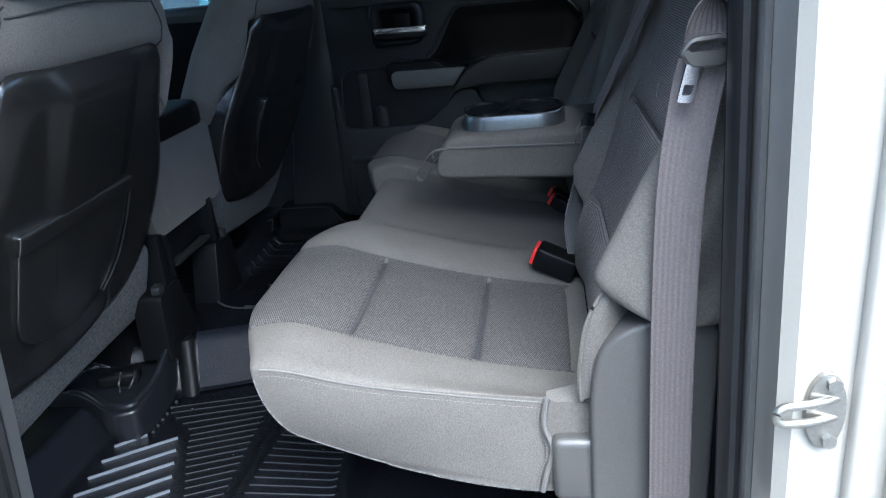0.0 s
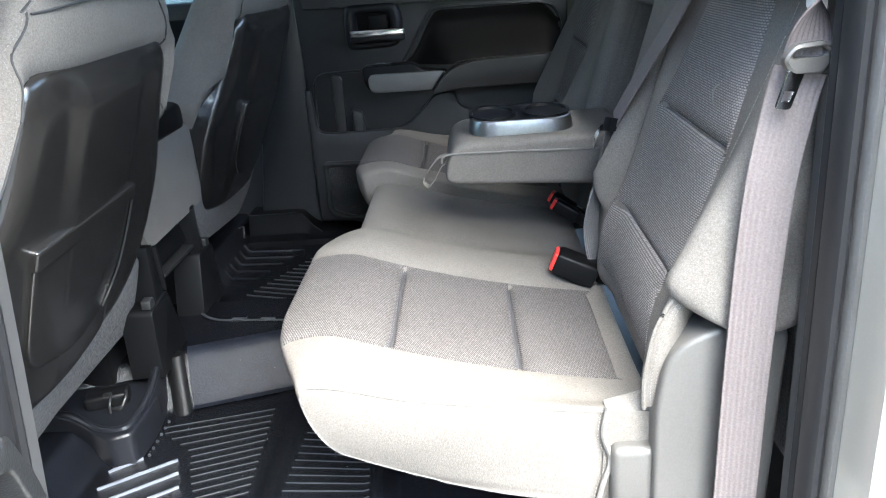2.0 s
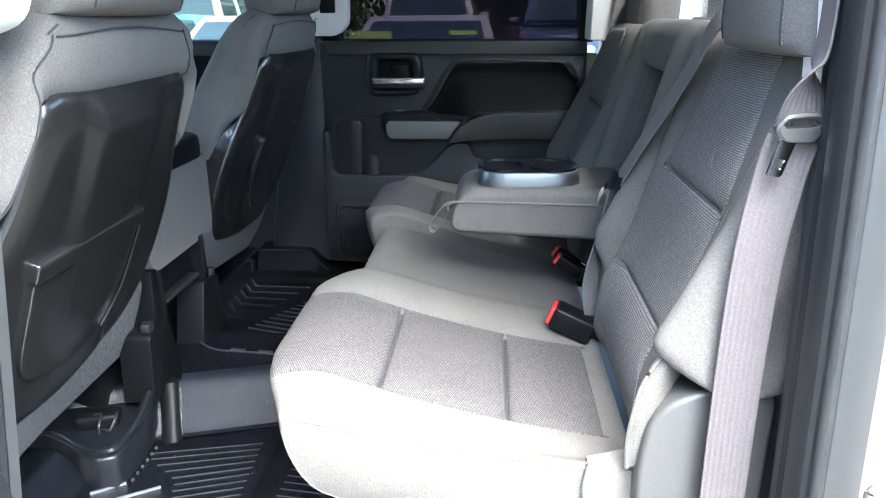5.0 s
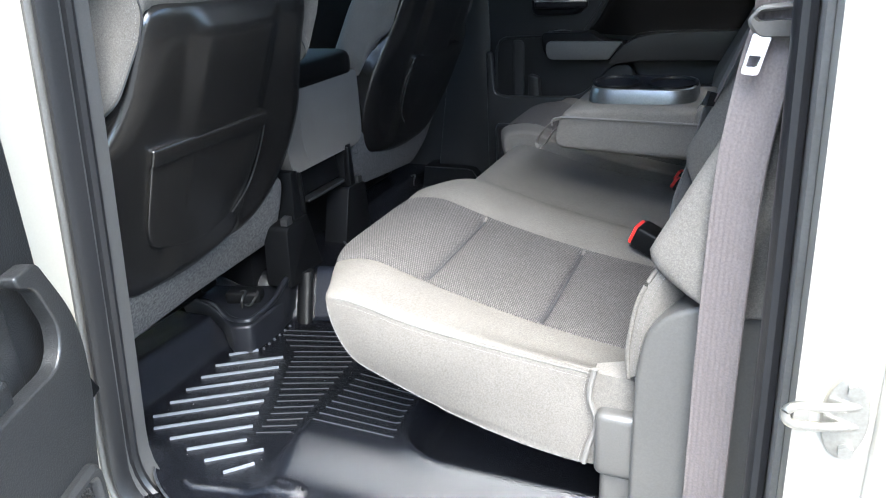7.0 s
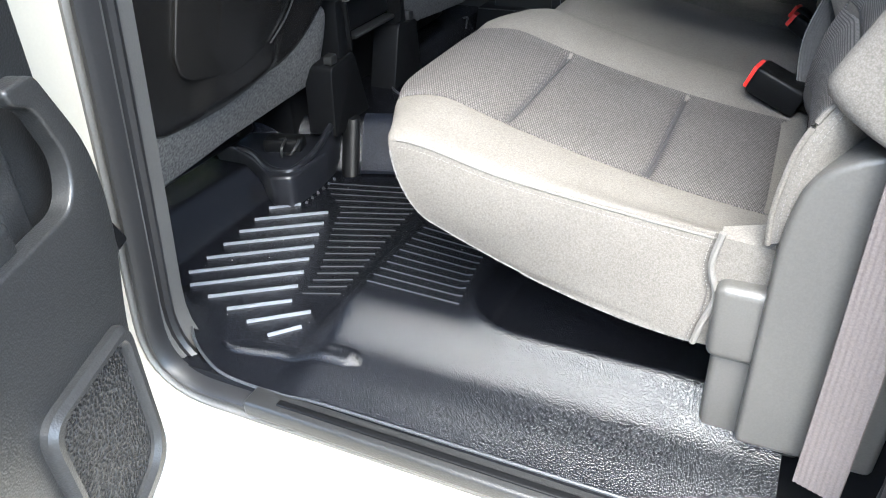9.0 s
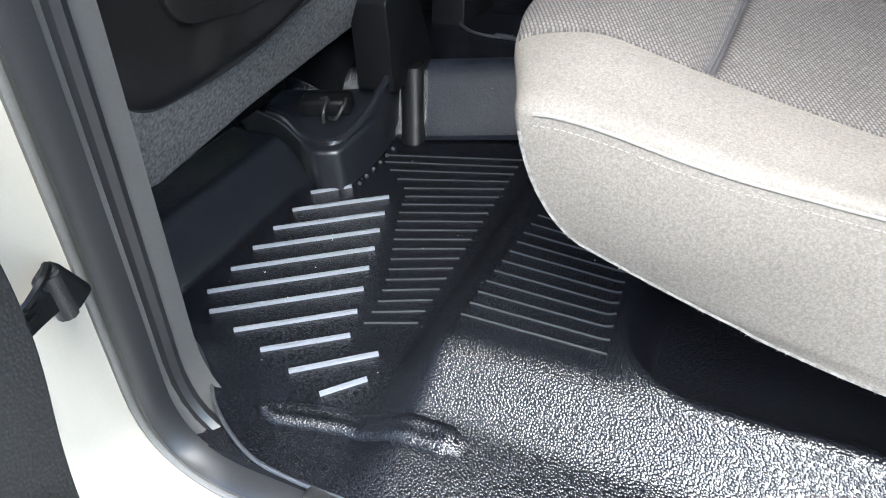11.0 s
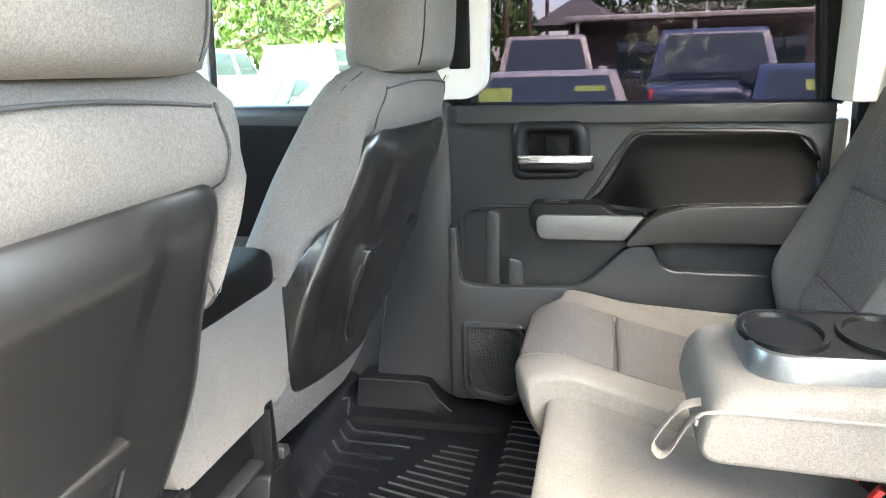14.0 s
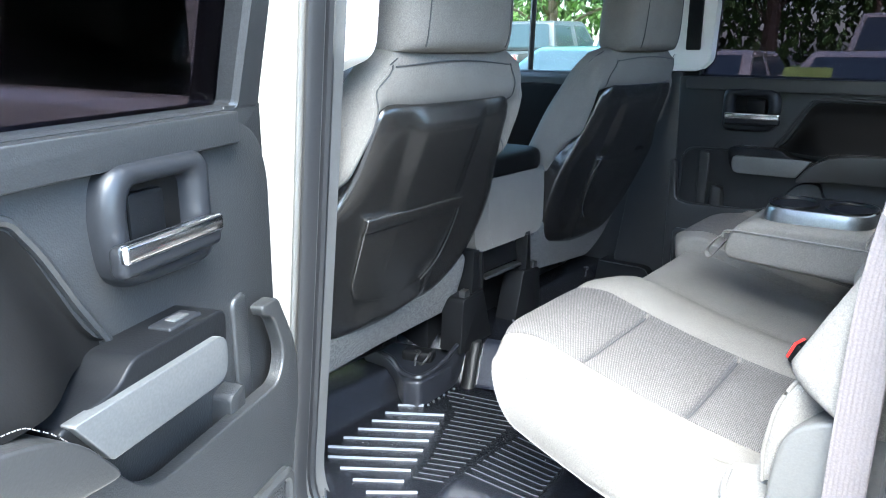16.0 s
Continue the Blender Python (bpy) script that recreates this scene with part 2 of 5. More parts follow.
def sweep(path, section, side=None, closed=False):
    """A section (a, b) drawn along a path. side: a vector, or one a point, along which a is laid."""
    loops = []
    m = len(path)
    for i, p in enumerate(path):
        a, b = (path[i - 1], path[(i + 1) % m]) if closed else (path[max(i - 1, 0)], path[min(i + 1, m - 1)])
        t = (Vector(b) - Vector(a)).normalized()
        s = side[i] if isinstance(side, list) else side
        s = Vector(s) if s is not None else (Vector((0, 0, 1)) if abs(t.z) < 0.9 else Vector((1, 0, 0)))
        s = (s - t * s.dot(t)).normalized()
        u = t.cross(s)
        loops.append([Vector(p) + s * q[0] + u * q[1] for q in section])
    if closed:
        loops.append(loops[0])
        bm = loft(loops, caps=False)
        bmesh.ops.remove_doubles(bm, verts=bm.verts, dist=1e-6)
        return bm
    return loft(loops)


def disc(r, n=8, sx=1.0, sy=1.0):
    return [(r * sx * math.cos(2 * math.pi * i / n), r * sy * math.sin(2 * math.pi * i / n)) for i in range(n)]


def tube(path, r, n=8, closed=False):
    return sweep([Vector(p) for p in path], disc(r, n), None, closed)


def strap(path, width, thick, side, ribs=0):
    """Flat webbing along a path; ribs: lengthwise cords on both faces."""
    w, t = width / 2, thick / 2
    if ribs:
        n = ribs * 4
        face = [(-w * 0.96 + 1.92 * w * i / n, t * (0.9 + 0.42 * math.cos(2 * math.pi * i / 4))) for i in range(n + 1)]
        section = [(-w, 0.0)] + face + [(w, 0.0)] + [(a, -b) for a, b in reversed(face)]
    else:
        section = [(-w, -t * 0.5), (-w * 0.9, -t), (w * 0.9, -t), (w, -t * 0.5), (w, t * 0.5), (w * 0.9, t), (-w * 0.9, t), (-w, t * 0.5)]
    return sweep([Vector(p) for p in path], section, side)


def sheet(fn, nu, nv, thick=None):
    """A surface fn(u, v), u and v from 0 to 1, with an optional thickness vector."""
    bm = bmesh.new()
    rows = [[bm.verts.new(fn(i / nu, j / nv)) for j in range(nv + 1)] for i in range(nu + 1)]
    for i in range(nu):
        for j in range(nv):
            bm.faces.new((rows[i][j], rows[i + 1][j], rows[i + 1][j + 1], rows[i][j + 1]))
    if thick is not None:
        low = [[bm.verts.new(v.co + Vector(thick)) for v in row] for row in rows]
        for i in range(nu):
            for j in range(nv):
                bm.faces.new((low[i][j], low[i][j + 1], low[i + 1][j + 1], low[i + 1][j]))
        edge = [(i, 0) for i in range(nu)] + [(nu, j) for j in range(nv)] + [(i, nv) for i in range(nu, 0, -1)] + [(0, j) for j in range(nv, 0, -1)]
        for (a, b), (c, d) in zip(edge, edge[1:] + edge[:1]):
            bm.faces.new((rows[a][b], rows[c][d], low[c][d], low[a][b]))
    return bm


def smooth(a, b, x):
    t = min(1, max(0, (x - a) / (b - a)))
    return t * t * (3 - 2 * t)


def dent(x, at, width):
    return math.exp(-(((x - at) / width) ** 2))


def seam_line(path, parent, shift, r=0.0013):
    """A sewn seam: a thin dark cord with a row of stitches beside it."""
    part("seam", tube(path, r, 6), SEAM, parent)
    stitches([Vector(p) + Vector(shift) for p in path], parent)


def stitches(path, parent, step=0.0052, r=0.0006, name="stitching"):
    """A row of short thread stitches along a path, as one seam."""
    bms, acc = [], 0.0
    pts = [Vector(p) for p in path]
    for a, b in zip(pts, pts[1:]):
        d = (b - a).length
        while acc < d:
            p = a.lerp(b, acc / d)
            q = a.lerp(b, min(1, (acc + step * 0.62) / d))
            if (q - p).length > 1e-4:
                bms.append(tube([p, q], r, 5))
            acc += step
        acc -= d
    return part(name, join(*bms), THREAD, parent, "pale thread stitching")

# ---------------------------------------------------------------- the cab: shell and floor
YC = 1.69          # the truck's middle
GROUND = -0.62


def ground_z(y):
    """The lot rises gently away from the truck."""
    return GROUND + 0.035 * max(0.0, min(y, 17.0) - 8.0)


def recess_depth(x, y):
    """How far a place lies inside the pocket under the rear seat, negative outside it."""
    u, v, r = x + 0.203, y - 0.992, 0.09
    if u < r and v < r:
        return r - math.hypot(r - u, r - v)
    return min(u, v, 1.42 - y)


def floor_z(x, y):
    """The moulded floor: footwells, tunnel, step up to the rear seat with the pocket behind it, raised rims."""
    side = 1.463 + 0.30 * (x + 0.654)
    tunnel = 0.105 * smooth(side, side + 0.105, y) * (1 - smooth(1.80, 1.93, y))
    z = -0.008 + tunnel
    rise = 0.076 * smooth(-0.455, -0.372, x) * (0.14 + 0.22 * smooth(0.80, 0.90, y) + 0.12 * smooth(0.88, 0.95, y) + 0.52 * smooth(0.912, 0.996, y)) * (1 - smooth(2.35, 2.49, y))
    z = max(z, z * 0.4 + rise) if rise > 0 else z
    d = recess_depth(x, y)
    z += 0.007 * dent(d, -0.014, 0.010) - 0.055 * smooth(-0.008, 0.024, d)
    z += 0.075 * smooth(0.0, 0.07, -0.770 - x) * (1 - smooth(1.31, 1.34, y)) * smooth(1.0, 1.3, y) + 0.085 * smooth(0.0, 0.07, -0.770 - x) * (1 - smooth(1.0, 1.3, y) * (1 - smooth(1.95, 2.05, y)))
    z = max(z, 0.060 * smooth(-0.80, -0.86, x) * smooth(1.44, 1.50, y) * (1 - smooth(1.95, 2.05, y)))
    return z + 0.035 * smooth(0.0, 0.035, 0.893 - y) * smooth(-0.6, -0.7, x)


def floor_point(u, v):
    x, y = -1.02 + 1.26 * u, 0.816 + 1.766 * v
    return Vector((x, y, floor_z(x, y)))


mat = structure("floor_mat", sheet(floor_point, 190, 250, (0, 0, -0.02)), MAT, "black moulded rubber floor mat with ribs across both footwells", "floor mat", sharp=60)


def rib(x0, y0, x1, y1, w, h, steps=16):
    pts = []
    for i in range(steps + 1):
        x, y = x0 + (x1 - x0) * i / steps, y0 + (y1 - y0) * i / steps
        pts.append(Vector((x, y, floor_z(x, y))))
    return sweep(pts, [(-w / 2, -0.002), (-w * 0.32, h), (w * 0.32, h), (w / 2, -0.002)], Vector((-(y1 - y0), x1 - x0, 0)))


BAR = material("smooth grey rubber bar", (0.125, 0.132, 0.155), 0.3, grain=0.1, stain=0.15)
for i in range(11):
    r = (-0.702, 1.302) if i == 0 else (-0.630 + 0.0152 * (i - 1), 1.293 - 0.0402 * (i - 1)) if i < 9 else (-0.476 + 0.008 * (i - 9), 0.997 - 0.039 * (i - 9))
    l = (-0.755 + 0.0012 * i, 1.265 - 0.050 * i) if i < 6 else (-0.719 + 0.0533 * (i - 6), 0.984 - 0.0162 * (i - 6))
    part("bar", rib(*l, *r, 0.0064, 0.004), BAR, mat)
for i in range(19):
    t = i / 18
    x0 = -0.698 + 0.085 * smooth(0.0, 0.28, t) + 0.093 * smooth(0.15, 1.0, t)
    part("rib", rib(x0, 1.405 - 0.368 * t, -0.478 + 0.020 * t, 1.455 - 0.395 * t, 0.0022, 0.0016), MAT_RIB, mat)
for i in range(15):
    t = i / 14
    part("rib", rib(-0.358 - 0.018 * t, 1.30 - 0.278 * t, -0.246 + 0.029 * t, 1.275 - 0.257 * t, 0.0022, 0.0015), MAT_RIB, mat)
for i in range(13):
    t = i / 12
    part("rib", rib(-0.700 + 0.165 * t, 2.05 + 0.306 * t, -0.455 - 0.006 * t, 1.972 + 0.372 * t, 0.0055, 0.003), MAT_RIB, mat)
for i in range(13):
    t = i / 12
    part("rib", rib(-0.391 + 0.008 * t, 1.968 + 0.40 * t, -0.29, 1.95 + 0.40 * t, 0.0055, 0.003), MAT_RIB, mat)
for i in range(7):
    t = i / 6
    part("rib", rib(-0.80, 2.08 + 0.32 * t, -0.75 + 0.15 * t, 2.06 + 0.33 * t, 0.008, 0.004), MAT, mat)
ridge_line = curve([(-0.735, 1.80, 0), (-0.716, 1.745, 0), (-0.662, 1.699, 0), (-0.568, 1.686, 0), (-0.42, 1.671, 0), (-0.30, 1.666, 0)], 8)
part("seam_ridge", tube([(p.x, p.y, floor_z(p.x, p.y) + 0.003) for p in ridge_line], 0.003, 6), MAT_RIB, mat)
for x, y in ((-0.605, 1.694), (-0.535, 1.687), (-0.455, 1.678)):
    part("tab", rbox((x, y, floor_z(x, y) + 0.003), (0.036, 0.014, 0.006), 0.0028, 2, (0, 0, -8)), MAT_RIB, mat)
# moulded tray for the seat track beside the tunnel
tray_o = rpoly([(-0.706, 1.293, 0.014), (-0.702, 1.37, 0.05), (-0.712, 1.45, 0.03), (-0.735, 1.56, 0.03), (-1.0, 1.56), (-1.0, 1.40), (-0.86, 1.355, 0.05), (-0.745, 1.275, 0.012)], 0.01, 6)
tray = part("track_tray", prism(tray_o, -0.03, 0.068, ident, 0.010, 4), TRAY, mat, "black moulded seat track tray", sharp=60)
part("tray_lip", sweep(curve([(-0.90, 1.372, 0.069), (-0.85, 1.358, 0.069), (-0.775, 1.310, 0.069), (-0.728, 1.310, 0.069), (-0.717, 1.345, 0.072), (-0.712, 1.40, 0.084), (-0.714, 1.46, 0.108), (-0.735, 1.55, 0.112)], 6), disc(0.007, 8), None), TRAY, tray)
part("tray_wall", loft([[Vector((x - 0.012, y, 0.02)), Vector((x + 0.004, y, 0.02)), Vector((x + 0.003, y, z)), Vector((x - 0.012, y, z))] for x, y, z in ((-0.715, 1.37, 0.074), (-0.712, 1.40, 0.082), (-0.714, 1.46, 0.106), (-0.735, 1.55, 0.110))]), TRAY, tray)
part("track_cover", rbox((-0.80, 1.405, 0.080), (0.085, 0.045, 0.030), 0.008, 3, (0, 0, 18)), BLACK, tray, "black seat track cover")
part("latch_wire", tube(curve([(-0.775, 1.372, 0.074), (-0.757, 1.366, 0.078), (-0.752, 1.385, 0.092), (-0.758, 1.402, 0.096)], 6), 0.003, 6), GRAPHITE, tray)
part("tunnel_flange", loft([[Vector((-0.674 - 0.028 * t + 0.020 * math.cos(k), 1.449 + 0.016 * math.sin(k) + 0.08 * t, -0.02 + 0.125 * t)) for k in np.linspace(0, 2 * math.pi, 12, endpoint=False)] for t in (0.0, 0.3, 0.6, 0.85, 1.0)]), BLACK, mat)
for i in range(6):
    x, y = -0.694 - 0.0005 * i, 1.312 + 0.0225 * i
    part("stud", rbox((x, y, floor_z(x, y) + 0.002), (0.006, 0.006, 0.006), 0.0026, 3), MAT_RIB, mat)
# smooth flank of the tunnel; its blue sky reflection is put into the colour
part("tunnel_flank", sheet(lambda u, v: Vector((-0.656 - 0.032 * v + 0.30 * u, 1.463 + 0.09 * u + 0.106 * v, floor_z(-0.656 - 0.032 * v + 0.30 * u, 1.463 + 0.09 * u + 0.106 * v) + 0.004)), 30, 14),
     material("satin rubber with painted blue sheen", (0.009, 0.0108, 0.0165), 0.45, spec=0.15, grain=0.8, grain_size=0.0022, spread=0.4, stain=0.45, stain_size=0.035), mat, "satin rubber with painted blue sheen on the tunnel flank")
# rolled edge of the mat beside the sill, lifted at the front corner
edge = [Vector((-0.716, 0.945, 0.018)), Vector((-0.700, 0.922, 0.026)), Vector((-0.668, 0.912, 0.028)), Vector((-0.626, 0.884, 0.026)), Vector((-0.585, 0.848, 0.016)), Vector((-0.528, 0.822, 0.004)), Vector((-0.47, 0.816, 0.0)), Vector((-0.40, 0.816, 0.002)), Vector((-0.30, 0.816, 0.009)), Vector((0.2, 0.816, 0.012))]
part("rolled_edge", tube(curve(edge, 8), 0.0024, 7), MAT_RIB, mat)
flap_edge = curve(edge[:8], 8)


def flap_point(u, v):
    """The lifted rim, running down from the rolled edge into the mat."""
    p = flap_edge[min(len(flap_edge) - 1, int(round(u * (len(flap_edge) - 1))))]
    x, y = p.x + 0.030 * v * (1 - u), p.y + 0.034 * v
    low = floor_z(x, y)
    return Vector((x, y, low + 0.0015 * (1 - v) + (p.z - low) * (1 - v) ** 2))


part("lifted_rim", sheet(flap_point, len(flap_edge) - 1, 8, (0, 0, -0.002)), MAT, mat, "lifted rim of the mat", sharp=70)


def ridge_pad(u, v):
    """A long low ridge with soft edges, pointed towards the front."""
    x = -0.566 + 0.250 * u
    w = 0.0165 * smooth(0.0, 0.16, u) ** 0.5 * (1 - 0.5 * smooth(0.9, 1.0, u)) + 0.0005
    y = 0.879 + 0.018 * smooth(0.0, 0.5, u) + (2 * v - 1) * w
    h = 0.0085 * (1 - abs(2 * v - 1) ** 2.5) * smooth(0.0, 0.06, u) * (1 - smooth(0.9, 1.0, u)) - 0.0030 * dent(2 * v - 1, 0.0, 0.4) * smooth(0.05, 0.15, u) * (1 - smooth(0.85, 0.95, u))
    return Vector((x, y, floor_z(x, y) + h + 0.0012))


part("raised_pad", sheet(ridge_pad, 60, 16, (0, 0, -0.003)), MAT, mat, "long raised ridge beside the sill", sharp=70)

dust = random.Random(11)
crumbs = []
for k in range(44):
    x, y = (dust.uniform(-0.74, -0.25), dust.uniform(0.90, 1.42)) if k < 28 else (dust.uniform(-0.66, -0.30), dust.uniform(1.55, 1.90))
    sz = dust.uniform(0.0005, 0.0011)
    crumbs.append(rbox((x, y, floor_z(x, y) + 0.004 + sz * 0.4), (sz * dust.uniform(1, 2.2), sz, sz * 0.8), 0, 1, (dust.uniform(0, 90), 0, dust.uniform(0, 180))))
tagged(part("crumbs", join(*crumbs), material("pale grit", (0.30, 0.285, 0.26), 0.8), mat, "scattered pale grit on the mat"), kind="stuff")

cab_floor = structure("floor", rbox((-0.62, YC, -0.10), (2.3, 1.78, 0.10), 0.01), BLACK, "black painted cab floor pan under the mat", "floor")


def opening(inset, steps=7):
    """The rear door opening as an outline in x and z."""
    k = inset
    return rpoly([(-0.650 + k, -0.045 + k, 0.12), (0.352 - k, -0.035 + k, 0.10), (0.347 - k, 0.45, 0.3), (0.336 - k, 0.98, 0.2), (0.305 - k, 1.21 - k, 0.06), (-0.510 + k, 1.21 - k, 0.08), (-0.591 + k, 0.45, 0.3)], 0.1, steps)


def outer_side():
    return rpoly([(-0.74, -0.30, 0.13), (0.47, -0.30, 0.10), (0.47, 0.45, 0.3), (0.47, 0.98, 0.2), (0.47, 1.33, 0.06), (-0.72, 1.33, 0.08), (-0.735, 0.45, 0.3)], 0.02, 7)


def in_xz(y, sign=1):
    return lambda a, b, d: Vector((a, y - sign * d, b))


structure("body_side", ring(outer_side(), opening(0.0), 0.0, 0.10, in_xz(0.815), 0.012), PAINT, "white painted door jamb round the rear opening", "body side")
structure("body_inner", ring(rpoly([(-0.74, -0.10, 0.13), (0.47, -0.10, 0.1), (0.47, 0.45, 0.3), (0.47, 0.98, 0.2), (0.47, 1.33, 0.06), (-0.72, 1.33, 0.08), (-0.735, 0.45, 0.3)], 0.02, 7), opening(0.018), 0.0, 0.06, in_xz(0.878), 0.01), TRIM, "grey inner trim round the door opening", "pillar trim")
seal_path = [Vector((p.x, 0.806, p.y)) for p in opening(0.012, 9)]
centre = Vector((-0.1, 0.8, 0.55))
sides = [(centre - p) * Vector((1, 0, 1)) for p in seal_path]
SEAL_LIP = material("paler grey rubber", (0.088, 0.085, 0.080), 0.5, grain=0.2, stain=0.25, stain_size=0.05)
door_seal = structure("door_seal", sweep(seal_path, [(0.000, -0.012), (0.0005, 0.009), (0.003, 0.012), (0.007, 0.016), (0.013, 0.016), (0.018, 0.008), (0.019, -0.012)], sides, closed=True), SEAL, "black double lipped rubber seal round the door opening", "door seal")
part("outer_lip", sweep(seal_path, [(-0.019, -0.012), (-0.017, 0.008), (-0.011, 0.016), (-0.005, 0.017), (-0.002, 0.012), (-0.001, 0.004), (-0.001, -0.012)], sides, closed=True), SEAL_LIP, door_seal, "paler grey outer lip")
inner_seal = [Vector((p.x, 0.842, p.y)) for p in opening(0.017, 9)]
structure("inner_seal", sweep(inner_seal, disc(0.010, 8), [(centre - p) * Vector((1, 0, 1)) for p in inner_seal], closed=True), SEAL, "black inner rubber seal along the pillar", "door seal")
# outer skin behind the opening and the sill below
structure("rear_quarter", rbox((1.05, 0.71, 0.20), (1.16, 0.10, 1.2), 0.035, 4), PAINT, "white painted rear quarter panel", "body panel")
structure("rocker", rbox((-0.60, 0.745, -0.19), (2.2, 0.16, 0.27), 0.05, 5), PAINT, "white painted rocker panel below the door", "body panel")
sill = thing("sill_plate", "black plastic sill plate with a raised strip", "sill plate", (-0.1, 0.828, 0.0))
part("plate", rbox((-0.07, 0.800, -0.010), (0.76, 0.040, 0.026), 0.006), GRAPHITE, sill)
part("strip", rbox((-0.05, 0.799, 0.0030), (0.70, 0.012, 0.005), 0.0020), BLACK, sill)
for x, w, d in ((0.418, 0.022, 0.010), (0.452, 0.014, 0.018)):
    part("jamb_step", rbox((x, 0.716 - d / 2, 0.42), (w, 0.012 + d, 1.5), 0.008, 4), PAINT, bpy.data.objects["body_side"])
striker = thing("door_striker", "zinc door striker loop bolted to the white jamb", "striker", (0.378, 0.715, 0.447))
oval = [(0.384 + 0.018 * math.cos(a), 0.447 + 0.040 * math.sin(a)) for a in np.linspace(0, 2 * math.pi, 24, endpoint=False)]
part("plate", prism(oval, -0.002, 0.007, lambda a, b, d: Vector((a, 0.715 - d, b)), 0.002), STEEL, striker, "oval zinc plate")
part("loop", tube(curve([(0.394, 0.712, 0.460), (0.372, 0.702, 0.460), (0.347, 0.697, 0.460), (0.339, 0.695, 0.457), (0.337, 0.695, 0.451), (0.340, 0.695, 0.445), (0.348, 0.697, 0.442), (0.372, 0.702, 0.441), (0.394, 0.712, 0.440)], 5), 0.0042, 10), STEEL, striker)
for z in (0.477, 0.417):
    part("bolt", tube([(0.388, 0.710, z), (0.388, 0.702, z)], 0.007, 6), STEEL, striker)

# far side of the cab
# Far copy of the white jamb, its shade put into a black colour.
structure("far_side", ring(outer_side(), opening(-0.01), 0.0, 0.10, in_xz(2.72), 0.01), BLACK, "far door frame coloured black for its shade", "body side")
structure("rear_wall", rbox((0.60, YC, 0.35), (0.05, 1.9, 1.0), 0.01), CARPET, "dark cab wall behind the rear seat", "wall")
structure("ceiling", rbox((-0.42, YC, 1.34), (1.95, 1.94, 0.05), 0.02), BEIGE, "pale fabric headliner", "ceiling")
structure("rear_window", rbox((0.60, YC, 1.08), (0.004, 1.6, 0.46), 0), HALF, "tinted window behind the rear seat", "window")
# pale upper trims
structure("far_pillar", prism(rpoly([(-0.76, 1.33), (-0.715, 1.15, 0.05), (-0.705, 0.80), (-0.50, 0.80, 0.02), (-0.462, 0.835, 0.02), (-0.455, 1.04, 0.03), (-0.53, 1.12, 0.04), (-0.52, 1.33)], 0.01), 0.0, 0.06, in_xz(2.605), 0.012), BEIGE, "pale plastic centre pillar trim with a belt slot", "pillar trim")
part("belt_slot", rbox((-0.525, 2.544, 0.955), (0.05, 0.012, 0.17), 0.005), BLACK, bpy.data.objects["far_pillar"], "dark belt height slot")
part("hook_cover", rbox((-0.635, 2.544, 1.20), (0.045, 0.008, 0.022), 0.003), BEIGE, bpy.data.objects["far_pillar"])
structure("near_pillar", prism(rpoly([(-0.76, 1.33), (-0.74, 0.80), (-0.64, 0.815, 0.02), (-0.505, 0.862, 0.03), (-0.49, 1.0, 0.05), (-0.50, 1.33)], 0.01), 0.0, 0.045, in_xz(0.93), 0.012), BEIGE, "pale plastic trim on the near centre pillar", "pillar trim")
structure("near_rear_pillar", prism(rpoly([(0.322, 0.79, 0.01), (0.46, 0.79), (0.46, 1.33), (0.30, 1.33), (0.312, 0.95, 0.1)], 0.01), 0.0, 0.05, in_xz(0.925), 0.01), BEIGE, "pale plastic trim on the near rear pillar", "pillar trim")
structure("far_lower_pillar", prism(rpoly([(-0.77, 0.05), (-0.555, 0.0, 0.04), (-0.545, 0.80), (-0.66, 0.80, 0.03)], 0.02), 0.0, 0.07, in_xz(2.61), 0.02), GRAPHITE, "dark grey plastic lower pillar trim", "pillar trim")
structure("far_rear_pillar", prism(rpoly([(0.285, 0.785, 0.01), (0.30, 1.33, 0.02), (0.62, 1.33), (0.62, 0.785)], 0.01), 0.0, 0.165, in_xz(2.58), 0.012), BEIGE, "pale rear pillar trim beside the far seat", "pillar trim")
sill_x = [(-0.80, 0.096), (-0.64, 0.096), (-0.615, 0.092), (-0.585, 0.060), (-0.55, 0.036), (-0.40, 0.030), (-0.28, 0.030)]
far_sill = structure("far_sill", loft([[Vector((x, 2.428, -0.03)), Vector((x, 2.438, 0.018)), Vector((x, 2.450 + 0.35 * (z - 0.03), 0.022 + 0.12 * (z - 0.03))), Vector((x, 2.462 + 0.55 * (z - 0.03), z - 0.004)), Vector((x, 2.468 + 0.55 * (z - 0.03), z)), Vector((x, 2.60, z)), Vector((x, 2.60, -0.03))] for x, z in sill_x]), BLACK, "black far sill trim with a worn pale edge", "sill")
part("worn_edge", tube([(x, 2.464 + 0.55 * (z - 0.03), z - 0.001) for x, z in sill_x[:5]], 0.0022, 6), GRAPHITE, far_sill, "worn grey edge")
